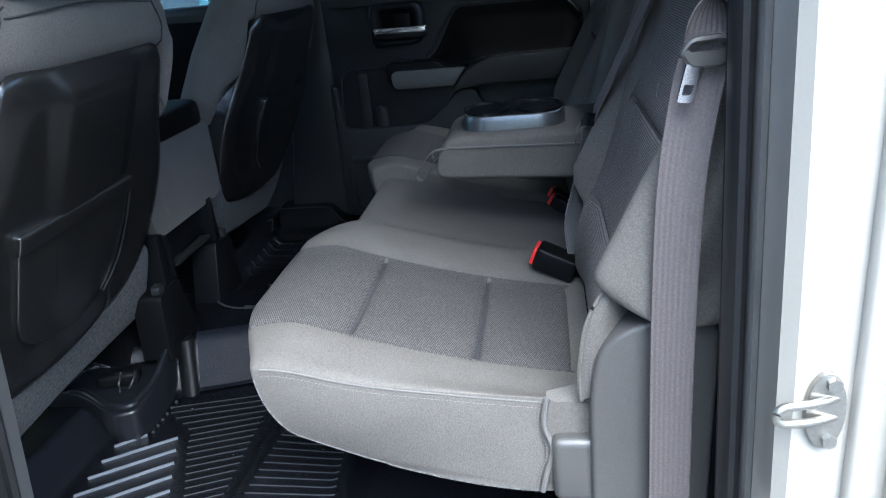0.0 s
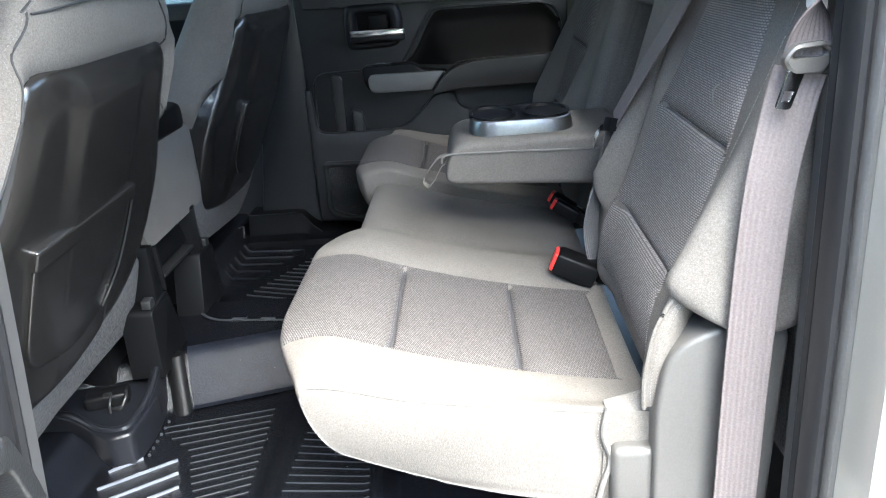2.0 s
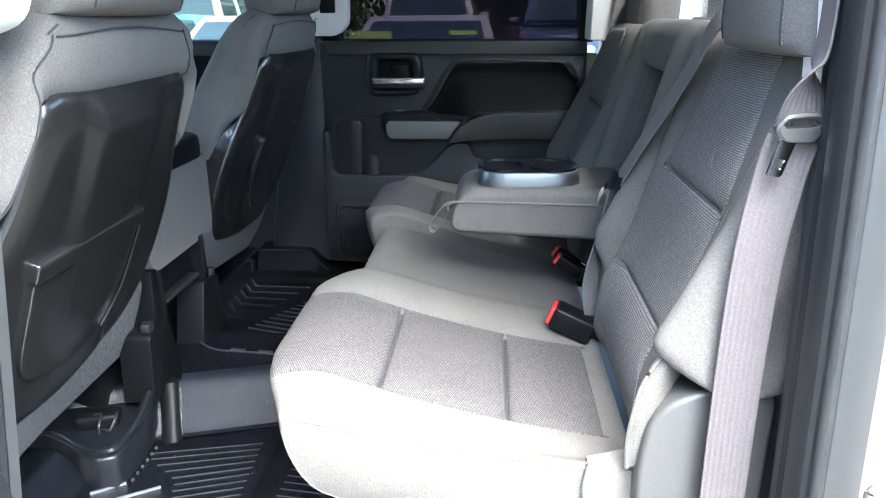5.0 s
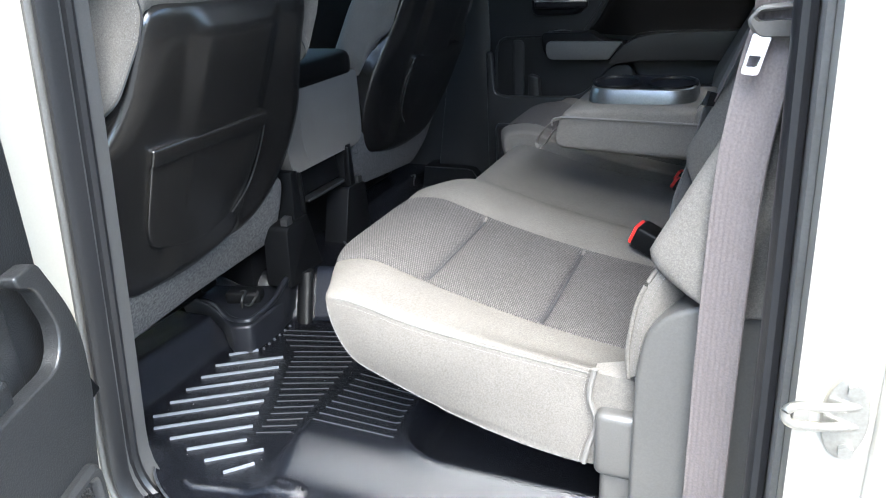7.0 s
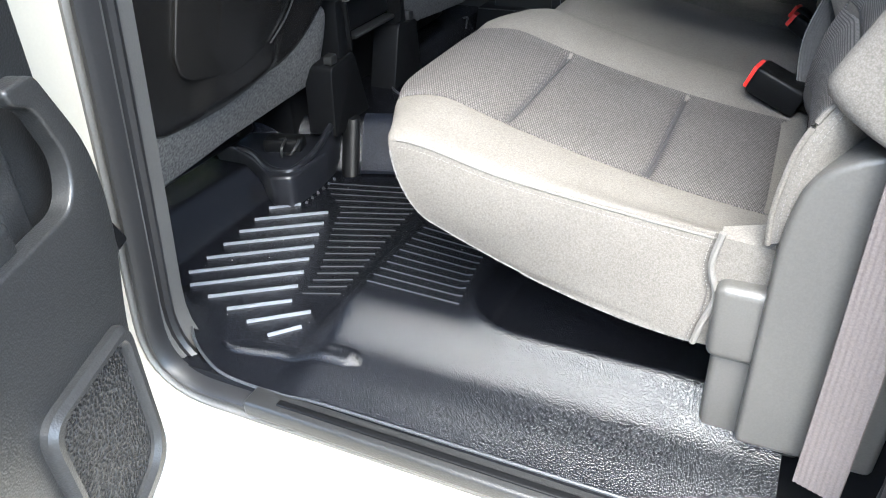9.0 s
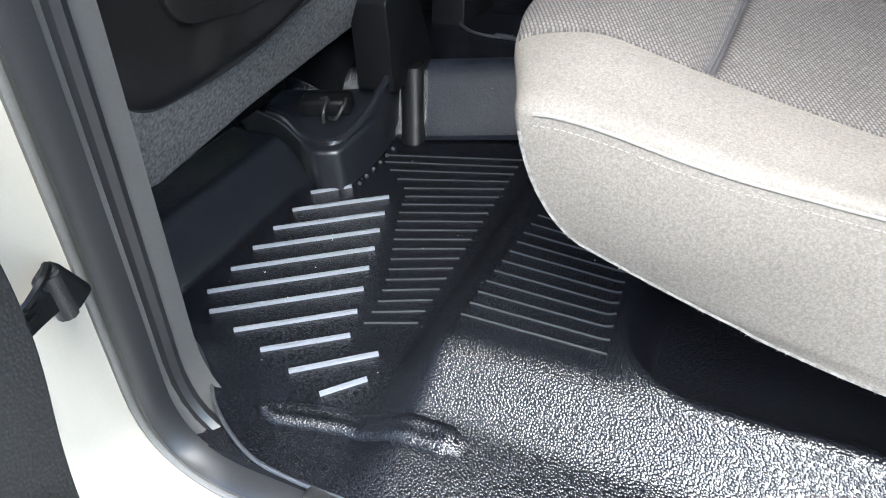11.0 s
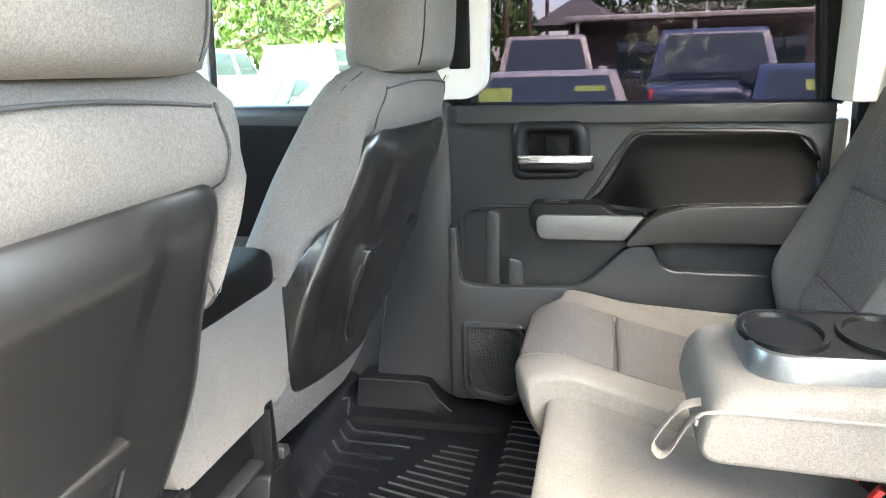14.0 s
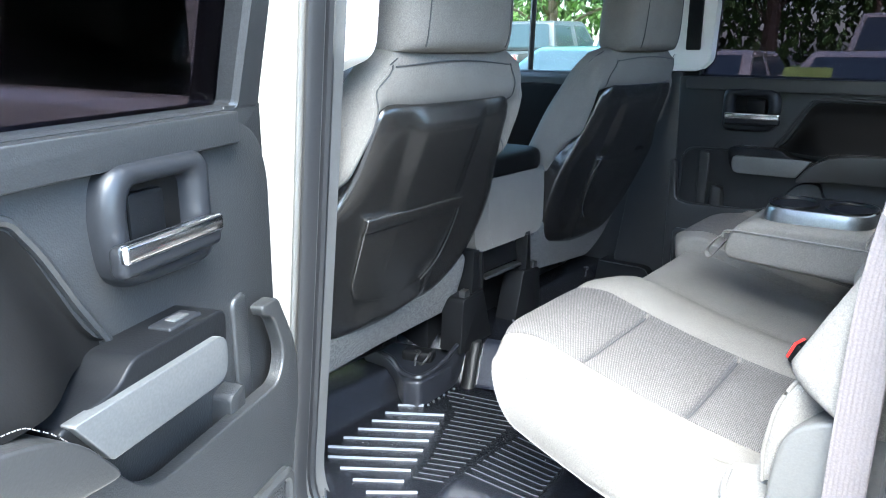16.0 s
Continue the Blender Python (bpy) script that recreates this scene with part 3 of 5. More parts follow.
# front part of the cab, to close it
structure("far_front_door", rbox((-1.35, 2.64, 0.38), (1.36, 0.10, 0.82), 0.03), GRAPHITE, "dark grey front passenger door panel", "door")
part("door_pad", prism(rpoly([(-1.9, 0.66), (-1.9, 0.45), (-0.72, 0.45), (-0.72, 0.735, 0.03), (-1.2, 0.745)], 0.03), 0.0, 0.03, in_xz(2.59), 0.01), SOFT, bpy.data.objects["far_front_door"])
structure("far_front_window", rbox((-1.28, 2.66, 1.05), (1.1, 0.004, 0.56), 0), CLEAR, "clear front passenger window", "window")
structure("window_frame", join(tube(curve([(-1.97, 2.64, 0.80), (-1.55, 2.63, 1.10), (-1.22, 2.62, 1.27), (-0.72, 2.61, 1.31)], 8), 0.03, 8), tube([(-1.215, 2.645, 0.78), (-1.195, 2.635, 1.28)], 0.012, 8)), GRAPHITE, "dark front window frame", "window frame")
structure("near_front_door", rbox((-1.37, 0.76, 0.30), (1.30, 0.14, 0.98), 0.03), PAINT, "white closed front door on the near side", "door")
structure("near_front_window", rbox((-1.30, 0.78, 1.05), (1.1, 0.004, 0.52), 0), HALF, "front driver window", "window")
structure("dashboard", rbox((-1.95, YC, 0.50), (0.42, 1.72, 0.62), 0.08, 5), BLACK, "black dashboard at the front of the cab", "dashboard")
structure("windscreen", loft([[Vector((-2.25, 0.85, 0.84)), Vector((-2.25, 2.53, 0.84)), Vector((-2.245, 2.53, 0.845)), Vector((-2.245, 0.85, 0.845))], [Vector((-1.40, 0.90, 1.32)), Vector((-1.40, 2.48, 1.32)), Vector((-1.395, 2.48, 1.325)), Vector((-1.395, 0.90, 1.325))]]), CLEAR, "clear windscreen", "window")
structure("bonnet", rbox((-3.0, YC, 0.45), (1.7, 1.8, 0.8), 0.12, 5), PAINT, "white painted bonnet", "body panel")


# ---------------------------------------------------------------- rear doors
def rear_door(name, label, to, tint, open_side, kind="structure"):
    """A rear door: inner panel in (u from the hinge, v up, w towards the cab)."""
    door = thing(name, label, "door", to(0.4, 0.05, 0.0), kind=kind)
    fn = lambda a, b, d: to(a, b, d + (0.30 * max(0.0, b - 0.785) if open_side else 0.0))
    if open_side:
        corner = [(-0.018, 0.45), (-0.005, 0.33), (0.03, 0.25), (0.05, 0.05, 0.06)]
        skin = [(-0.03, 0.745, 0.01), (-0.02, 0.40, 0.1), (0.03, 0.2, 0.1), (0.04, -0.02, 0.08)]
        hook = [(0.045, 0.06, 0.02), (0.042, 0.14, 0.03), (0.028, 0.255, 0.05), (0.0, 0.335, 0.05), (-0.006, 0.40, 0.05), (0.002, 0.45, 0.03), (0.042, 0.527, 0.012), (0.085, 0.525, 0.008), (0.081, 0.511, 0.008), (0.056, 0.500, 0.02), (0.032, 0.44, 0.03), (0.050, 0.400, 0.025), (0.33, 0.394, 0.05)]
        head = [(0.075, 0.784, 0.04), (0.0, 0.752, 0.03), (-0.022, 0.69, 0.03)]
        low, su = 0.05, 0.034
    else:
        corner = [(-0.018, 0.50), (-0.015, 0.05, 0.03)]
        skin = [(-0.03, 0.745, 0.01), (-0.03, -0.02, 0.04)]
        hook = [(-0.022, 0.06, 0.02), (-0.022, 0.505, 0.012), (-0.002, 0.503, 0.010), (0.004, 0.42, 0.03), (0.008, 0.366, 0.03), (0.045, 0.358, 0.02), (0.29, 0.362, 0.04), (0.345, 0.41, 0.03)]
        head = [(-0.03, 0.785, 0.01)]
        low, su = 0.0, 0.0
    part("panel", prism(rpoly([(0.81, 0.05, 0.06), (0.825, 0.775, 0.01)] + head + corner, 0.01), -0.03, 0.0, fn, 0.006), GRAPHITE, door, "dark grey grained door panel")
    part("skin", prism(rpoly([(0.85, -0.02, 0.08), (0.86, 0.745, 0.01)] + skin, 0.01), -0.14, -0.031, fn, 0.02), PAINT, door, "white painted door edge")
    part("ledge", prism(rpoly([(0.07 if open_side else 0.002, 0.745), (0.82, 0.74), (0.82, 0.782), (0.07 if open_side else 0.0, 0.786)], 0.004), -0.002, 0.016, fn, 0.011, 4), GRAPHITE, door)
    part("window_frame", ring(rpoly([(-0.03, 0.78), (0.845, 0.775), (0.80, 1.24, 0.06), (0.05, 1.26, 0.06)], 0.01, 6), rpoly([(0.035, 0.79), (0.80, 0.785), (0.765, 1.205, 0.05), (0.085, 1.215, 0.05)], 0.01, 6), -0.085, -0.012 if open_side else -0.02, fn, 0.008), GRAPHITE if open_side else BLACK, door, "dark window frame")
    if open_side:
        part("frame_foot", prism(rpoly([(-0.03, 0.69), (0.06, 0.74), (0.06, 0.79), (-0.03, 0.79)], 0.005), -0.085, -0.013, fn, 0.006), GRAPHITE, door)
    glass = part("pane", prism([(0.03, 0.76), (0.81, 0.76), (0.78, 1.225), (0.07, 1.235)], -0.055, -0.051, fn), tint, door, "dark tinted window glass")
    place = fn
    fn = lambda a, b, d: place(a + (0.022 if open_side else 0.0), b, d)
    # handle
    out = rpoly([(0.128, 0.612, 0.03), (0.302, 0.616, 0.04), (0.312, 0.70, 0.04), (0.296, 0.75, 0.03), (0.128, 0.75, 0.03)], 0.03, 6)
    inn = rpoly([(0.168, 0.642, 0.014), (0.268, 0.642, 0.014), (0.270, 0.70, 0.014), (0.262, 0.722, 0.014), (0.168, 0.722, 0.014)], 0.014, 6)
    bezel = part("handle_bezel", loft([[fn(*(o.lerp(i, f)), d) for o, i in zip(out, inn)] for f, d in ((0, 0), (0, 0.010), (0.06, 0.018), (0.2, 0.025), (0.4, 0.028), (0.62, 0.027), (0.8, 0.022), (0.93, 0.013), (1.0, 0.0))], caps=False), GLOSS, door, "glossy black handle surround", sharp=60)
    part("handle_cup", prism(inn, -0.001, 0.004, fn), SOFT, bezel)
    part("finger_plate", prism(rpoly([(0.205, 0.648), (0.262, 0.648), (0.262, 0.715), (0.205, 0.715)], 0.006), 0.004, 0.013, fn, 0.003), BLACK, bezel)
    part("pull_lever", rbox((0.231, 0.655, 0.036), (0.172, 0.036, 0.022), 0.009, 4, fn=fn), GLOSS, door, "black pull lever")
    part("lever_trim", rbox((0.231, 0.664, 0.0435), (0.171, 0.022, 0.013), 0.006, 4, fn=fn), CHROME, door, "chrome strip on the pull lever")
    # padded insert with its raised lip
    def bowl(p, q):
        u = 0.316 + 0.482 * p
        top = 0.572 + 0.143 * smooth(0.312, 0.425, u) - 0.05 * smooth(0.74, 0.80, u)
        v = 0.556 + (top - 0.556) * q
        return fn(u, v, 0.003 + 0.060 * (1 - smooth(0.0, 0.8, q)) * smooth(0.33, 0.46, u) + 0.006 * smooth(0.8, 1.0, q))
    part("insert_pad", sheet(bowl, 40, 18, fn(0, 0, -0.002) - fn(0, 0, 0)), SOFT, door, "dark padded insert scooped above the armrest", sharp=80)
    lip = curve([(0.300, 0.562), (0.335, 0.615), (0.385, 0.695), (0.43, 0.722), (0.60, 0.722), (0.745, 0.716), (0.785, 0.69), (0.80, 0.64)], 6)
    part("insert_lip", tube([fn(p.x, p.y, 0.001) for p in lip], 0.006, 8), GRAPHITE, door)
    # pull handle: switch block, silver strip, armrest
    block = part("switch_block", prism(rpoly([(0.172, 0.566, 0.02), (0.335, 0.566), (0.36, 0.545), (0.44, 0.535), (0.40, 0.482), (0.20, 0.482, 0.03), (0.178, 0.51, 0.03)], 0.012), 0.0, 0.062, fn, 0.008, 3), BLACK, door, "black switch block")
    part("switch", rbox((0.235, 0.5665, 0.036), (0.058, 0.006, 0.030), 0.0026, 3, fn=fn), GLOSS, block, "window switch")
    part("switch_mark", rbox((0.232, 0.5700, 0.036), (0.026, 0.0035, 0.014), 0.0015, 2, fn=fn), SILVER, block)
    part("silver_strip", prism(rpoly([(0.190, 0.541, 0.022), (0.430, 0.540, 0.006), (0.388, 0.484, 0.006), (0.194, 0.484, 0.024)], 0.006, 7), 0.056, 0.072, fn, 0.007, 4), SILVER, door, "satin silver strip on the pull handle")
    part("armrest", prism(rpoly([(0.385, 0.470), (0.44, 0.540, 0.04), (0.52, 0.566, 0.05), (0.80, 0.572, 0.01), (0.80, 0.485), (0.48, 0.483, 0.03)], 0.02, 6), 0.0, 0.085, fn, 0.022, 5), VINYL, door, "padded dark grey armrest")
    stitch = curve([(0.40, 0.485, 0), (0.455, 0.548, 0), (0.52, 0.567, 0), (0.79, 0.573, 0)], 8)
    stitches([fn(p.x, p.y + 0.001, 0.066) for p in stitch], door)
    fn = place
    # lower moulding with the map pocket
    lower = rpoly(hook + [(0.385, 0.455, 0.02), (0.41, 0.468, 0.01), (0.455, 0.468, 0.02), (0.478, 0.41, 0.03), (0.80, 0.405, 0.01), (0.80, 0.06)], 0.02, 6)
    part("map_pocket", prism(lower, 0.022, 0.042, fn, 0.009, 4), GRAPHITE, door, "moulded map pocket wall")
    part("pocket_base", prism(rpoly([(low + 0.002, 0.055), (0.80, 0.055), (0.80, 0.30), (low * 0.7, 0.30), (low, 0.22)], 0.01), -0.002, 0.024, fn), BLACK, door)
    if not open_side:
        edge = curve([(0.002, 0.38), (0.003, 0.47), (0.008, 0.515), (0.028, 0.540), (0.07, 0.546), (0.17, 0.548)], 6)
        part("recess_edge", tube([fn(p.x, p.y, 0.001) for p in edge], 0.0045, 8), GRAPHITE, door, "raised edge of the bottle recess")
    part("bottle_rest", prism(rpoly([(0.062, 0.30), (0.098, 0.30), (0.100, 0.535, 0.017), (0.062, 0.540, 0.017)], 0.01, 6), -0.001, 0.006, fn, 0.005, 3), GRAPHITE, door)
    part("pocket_divider", prism(rpoly([(0.12, 0.30), (0.16, 0.30), (0.155, 0.42, 0.01), (0.12, 0.43, 0.01)], 0.01), 0.0, 0.030, fn, 0.004), GRAPHITE, door)
    sp_o, sp_i = rpoly([(0.010 + su, 0.075, 0.04), (0.160 + su, 0.045, 0.05), (0.168 + su, 0.265, 0.03), (0.010 + su, 0.268, 0.02)], 0.03, 6), rpoly([(0.026 + su, 0.095, 0.035), (0.146 + su, 0.068, 0.045), (0.152 + su, 0.250, 0.025), (0.026 + su, 0.252, 0.018)], 0.03, 6)
    sp = part("speaker_frame", ring(sp_o, sp_i, 0.038, 0.056, fn, 0.006), GRAPHITE, door, "raised speaker surround")
    part("speaker_grille", prism(sp_i, 0.040, 0.046, fn), GRILLE, sp, "dark speaker grille")
    return door


FAR_X, FAR_Y = -0.53, 2.535
rear_door("door_far", "closed far rear door with a dark grey panel and tinted window", lambda u, v, w: Vector((FAR_X + u, FAR_Y - w, v)), TINT, False)
HINGE, SWING = Vector((-0.472, 0.645)), radians(70.5)
rear_door("door_near", "open near rear door with a dark grey panel, black handle and silver strip", lambda u, v, w: Vector((HINGE.x + u * math.cos(SWING) + w * math.sin(SWING), HINGE.y - u * math.sin(SWING) + w * math.cos(SWING), v + 0.010)), TINT, True)
check = thing("door_check", "black steel door check strap between jamb and door", "check strap", (-0.57, 0.765, 0.29))
part("bracket", rbox((-0.576, 0.757, 0.264), (0.018, 0.024, 0.044), 0.006, 3, (25, 0, 0)), BLACK, check)
part("pin", tube([(-0.570, 0.748, 0.284), (-0.570, 0.748, 0.244)], 0.0085, 10), GRAPHITE, check, "worn hinge pin")
part("clip", tube(curve([(-0.572, 0.752, 0.290), (-0.564, 0.738, 0.286), (-0.566, 0.722, 0.276), (-0.572, 0.716, 0.270)], 6), 0.0035, 6), BLACK, check)
reach = curve([(-0.570, 0.746, 0.264), (-0.566, 0.71, 0.263), (-0.556, 0.665, 0.259), (-0.53, 0.60, 0.255)], 6)
arm_bar = part("arm", strap(reach, 0.020, 0.008, Vector((0, 0, 1))), BLACK, check)
part("arm_rib", strap([p + Vector((0.005, 0, 0)) for p in reach[4:]], 0.008, 0.005, Vector((0, 0, 1))), BLACK, arm_bar)
for w in ("far_front_window", "windscreen"):
    bpy.data.objects[w].visible_shadow = False

# ---------------------------------------------------------------- rear bench
def side_z(x):
    """Height of the piped seam along the cushion's outer side."""
    return 0.321 - 0.075 * x + 0.012 * (max(0.0, -0.1 - x) / 0.1) ** 2


def top_z(x, y):
    """Height of the near rear cushion's top, with its raised sides and seams."""
    z = 0.300 - 0.20 * (x - 0.03) + 0.28 * (x - 0.03) ** 2
    z -= 0.018 * smooth(-0.23, -0.335, x)
    z += 0.005 * dent(y, 1.03, 0.05)
    if y < 1.055:
        k = max(0.0, (y - 0.950) / 0.105)
        z = side_z(x) + 0.010 + (z - side_z(x) - 0.010) * math.sqrt(max(0.0, 1 - (1 - k) ** 2))
    z += 0.016 * smooth(1.33, 1.42, y) * (1 - smooth(1.47, 1.56, y)) - 0.012 * smooth(1.50, 1.58, y)
    return z


def under_z(x):
    """Height of the cushion's lower edge."""
    return 0.155 + 0.10 * (max(0.0, 0.12 - x) / 0.36) ** 1.6


def insert_dip(x, y):
    inside = smooth(1.062, 1.085, y) * (1 - smooth(1.344, 1.358, y))
    return 0.016 * inside * max(dent(x, -0.162, 0.016), dent(x, 0.025, 0.016))


def cushion_loop(y, y0, y1, front, mirror=False, rnd=0.016):
    """One cross section of a cushion, x along and z up, at y; ends are rounded over."""
    d = min(y - y0, y1 - y)
    e = math.sqrt(max(0.0, 1 - max(0.0, 1 - d / rnd) ** 2))
    back, r = 0.20, 0.10
    xs = [back - (back - front) * 0.5 * (1 - math.cos(math.pi * i / 44)) for i in range(45)]
    fy = 2 * YC - y if mirror else y
    top, low = [], []
    for x in xs:
        t = top_z(x, fy) - insert_dip(x, fy)
        b = under_z(x - (front + 0.28) * (1 - smooth(-0.2, 0.1, x)))
        m = 0.5 * t + 0.5 * (b + 0.05)
        k = math.sqrt(max(0.0, 1 - max(0.0, 1 - (x - front) / r) ** 2))
        top.append(Vector((x, y, m + (t - m) * k - 0.010 * (1 - e))))
        kb = math.sqrt(max(0.0, 1 - max(0.0, 1 - (x - front) / 0.05) ** 2))
        low.append(Vector((x, y, m + (b - m) * kb)))
    shift = 0.006 * (1 - e)
    return [p + Vector((shift * (p.x < -0.1), 0, 0)) for p in top] + [p + Vector((shift * (p.x < -0.1), 0, 0)) for p in reversed(low[:-1])]


def front_at(y):
    return -0.334 + 0.062 * smooth(1.38, 1.58, y) + 0.058 * (1 - smooth(0.93, 1.16, y)) ** 1.5


def cushion_body(y0, y1, mirror=False):
    n = 64
    ys = [y0 + (y1 - y0) * 0.5 * (1 - math.cos(math.pi * i / n)) for i in range(n + 1)]
    return loft([cushion_loop(y, y0, y1, front_at(2 * YC - y if mirror else y), mirror) for y in ys])


def insert_panel(x0, x1, y0, y1, mirror, nx=40, ny=24):
    """One pillowed panel of woven cloth lying on the cushion."""
    def at(u, v):
        y = y0 + (y1 - y0) * v
        fy = 2 * YC - y if mirror else y
        front = front_at(fy)
        xs = max(x0, front + 0.004)
        x = xs + (x1 - xs) * u
        t = top_z(x, fy)
        gap = min(x - x0 if x0 > -0.3 else 1, x1 - x)
        crown = 0.005 * min(1, (gap / 0.03)) ** 0.5 * (1 - abs(2 * v - 1) ** 8)
        if x < front + 0.10:
            m = 0.5 * t + 0.5 * 0.325
            t = m + (t - m) * math.sqrt(max(0.0, 1 - (1 - (x - front) / 0.10) ** 2))
        return Vector((x, y, t + 0.0012 + crown - 0.0105 * math.exp(-gap / 0.005) * smooth(0, 0.04, v) * smooth(0, 0.04, 1 - v)))
    return sheet(at, nx, ny, (0, 0, -0.003))


bench = thing("rear_bench_seat", "grey cloth split rear bench seat with its armrest folded down", "bench seat", (0.0, YC, 0.10))


def rear_cushion(name, label, y0, y1, mirror):
    flip = (lambda y: 2 * YC - y) if mirror else (lambda y: y)
    c = part(name, cushion_body(y0, y1, mirror), CLOTH, bench, label, sharp=50)
    ya, yb = sorted((flip(1.058), flip(1.360)))
    for x0, x1 in ((-0.345, -0.1622), (-0.1618, 0.0248), (0.0252, 0.172)):
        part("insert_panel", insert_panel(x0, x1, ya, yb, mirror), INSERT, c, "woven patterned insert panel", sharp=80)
    for x in (-0.162, 0.025):
        # Dark dashes on one side of the seam draw the shade between its puckers.
        tuck_shades = []
        for k in range(44):
            y = flip(1.068 + 0.282 * k / 43)
            z = top_z(x, flip(y)) - 0.0085
            tuck_shades.append(tube([(x - 0.001, y, z), (x - 0.004, y + 0.0008, z + 0.0076), (x - 0.009, y + 0.0014, z + 0.0106), (x - 0.015, y + 0.002, z + 0.0121)], 0.0012, 5))
        part("puckered_seam", join(tube([(x, flip(1.066 + 0.286 * k / 30), top_z(x, 1.066 + 0.286 * k / 30) - 0.0072) for k in range(31)], 0.0026, 6), *tuck_shades), SEAM, c, "dark seam with the shade of its puckers drawn as dashes")
    side = flip(0.962)
    sgn = -1 if not mirror else 1
    pipe = []
    for i in range(34):
        x = -0.262 + 0.396 * i / 33
        front, t = front_at(0.962), top_z(x, 0.956)
        m = 0.5 * t + 0.5 * (under_z(x - (front + 0.28) * (1 - smooth(-0.2, 0.1, x))) + 0.05)
        k = math.sqrt(max(0.0, 1 - max(0.0, 1 - (x - front) / 0.10) ** 2))
        pipe.append(Vector((x, side + sgn * 0.0098, m + (t - m) * k - 0.0095)))
    part("piping", tube([p - Vector((0, 0.0004 * sgn, 0)) for p in pipe], 0.0018, 7), PIPING, c)
    stitches([p + Vector((0, 0, -0.009)) for p in pipe], c)
    return c


near_cushion = rear_cushion("seat_cushion", "sunlit grey cloth cushion with piped edge", 0.952, 1.902, False)
far_cushion = rear_cushion("seat_cushion", "shaded grey cloth cushion", 1.908, 2.470, True)
# side flap at the cushion's rear outer corner
part("side_flap", loft([[Vector((x, 0.948 + 0.012 * k, z)) for x, z in ((0.128, 0.305), (0.185, 0.300 + 0.01 * k), (0.192, 0.200), (0.150, 0.165), (0.122, 0.180))] for k in (0, 1, 2)]), CLOTH, near_cushion, "folded cloth flap")
flap = curve([(0.130, 0.945, 0.312), (0.124, 0.944, 0.27), (0.134, 0.944, 0.23), (0.124, 0.944, 0.19), (0.118, 0.945, 0.160)], 8)
part("flap_piping", tube(flap, 0.004, 7), PIPING, near_cushion)
stitches([p + Vector((-0.008, -0.002, 0)) for p in flap], near_cushion)
# frayed lower edge
fray = [p + Vector((0, 0.0015, 0)) for p in cushion_loop(0.9525, 0.952, 1.902, front_at(0.9525))[45:] if p.x < 0.12]
part("lower_hem", tube(fray, 0.0024, 6), CARPET, near_cushion, "frayed dark hem")
wisp = random.Random(5)
fuzz = []
for a, b in zip(fray, fray[1:]):
    for k in range(max(1, int((b - a).length / 0.0022))):
        p = a.lerp(b, wisp.random())
        q = p + Vector((wisp.uniform(-0.002, 0.002), wisp.uniform(-0.002, 0.001), wisp.uniform(-0.0038, -0.0005)))
        fuzz.append(tube([p, p.lerp(q, 0.5) + Vector((wisp.uniform(-0.0015, 0.0015), -0.001, 0)), q], 0.00035, 3))
tagged(part("frayed_fibres", join(*fuzz), PIPING, near_cushion, "short frayed fibres"), kind="stuff")

UP, FWD = Vector((0.28, 0, 1)).normalized(), Vector((-1, 0, 0.28)).normalized()


def back_point(y, z, d):
    """A point at height z of the rear backrest's plane, d metres in front of it."""
    return Vector((0.25 + 0.28 * (z - 0.5), y, z)) + FWD * d


def back_face(y, z, y0, y1, outer):
    """How far the backrest's front stands off its plane."""
    d = 0.0
    edge = (y - y0) if outer < 0 else (y1 - y)
    d += 0.055 * (1 - smooth(0.02, 0.12, edge)) * (smooth(0.40, 0.47, z) if outer < 0 else smooth(0.28, 0.46, z)) * (1 - smooth(0.44, 0.80, z))
    inner = (y1 - y) if outer < 0 else (y - y0)
    d += 0.014 * (1 - smooth(0.02, 0.09, inner))
    d += 0.016 * dent(z, 0.40, 0.07)
    d -= 0.010 * max(dent(z, 0.45, 0.012), dent(z, 0.625, 0.012)) * smooth(0.10, 0.13, edge) * smooth(0.06, 0.09, inner)
    return d


def backrest_body(y0, y1, z0, z1, outer, thick=0.13):
    n, m = 40, 26
    loops = []
    for i in range(n + 1):
        y = y0 + (y1 - y0) * 0.5 * (1 - math.cos(math.pi * i / n))
        d = min(y - y0, y1 - y)
        e = math.sqrt(max(0.0, 1 - max(0.0, 1 - d / 0.035) ** 2))
        front, rear = [], []
        for k in range(m + 1):
            edge = (y - y0) if outer < 0 else (y1 - y)
            zf = z0 + (0.155 * (1 - smooth(0.085, 0.125, edge)) if y1 - y0 > 0.4 and outer < 0 else 0.0)
            z = zf + (z1 - zf) * 0.5 * (1 - math.cos(math.pi * k / m))
            g = math.sqrt(max(0.0, 1 - max(0.0, 1 - (z1 - z) / 0.05) ** 2)) * math.sqrt(max(0.0, 1 - max(0.0, 1 - (z - zf) / 0.04) ** 2))
            f = back_face(y, z, y0, y1, outer)
            mid = -0.04
            front.append(back_point(y, z, mid + (f - mid) * (0.35 + 0.65 * e) * g + mid * 0 * (1 - g)))
            rear.append(back_point(y, z, mid + (-thick - mid) * g * (0.5 + 0.5 * e)))
        loops.append(front + rear[::-1])
    return loft(loops)


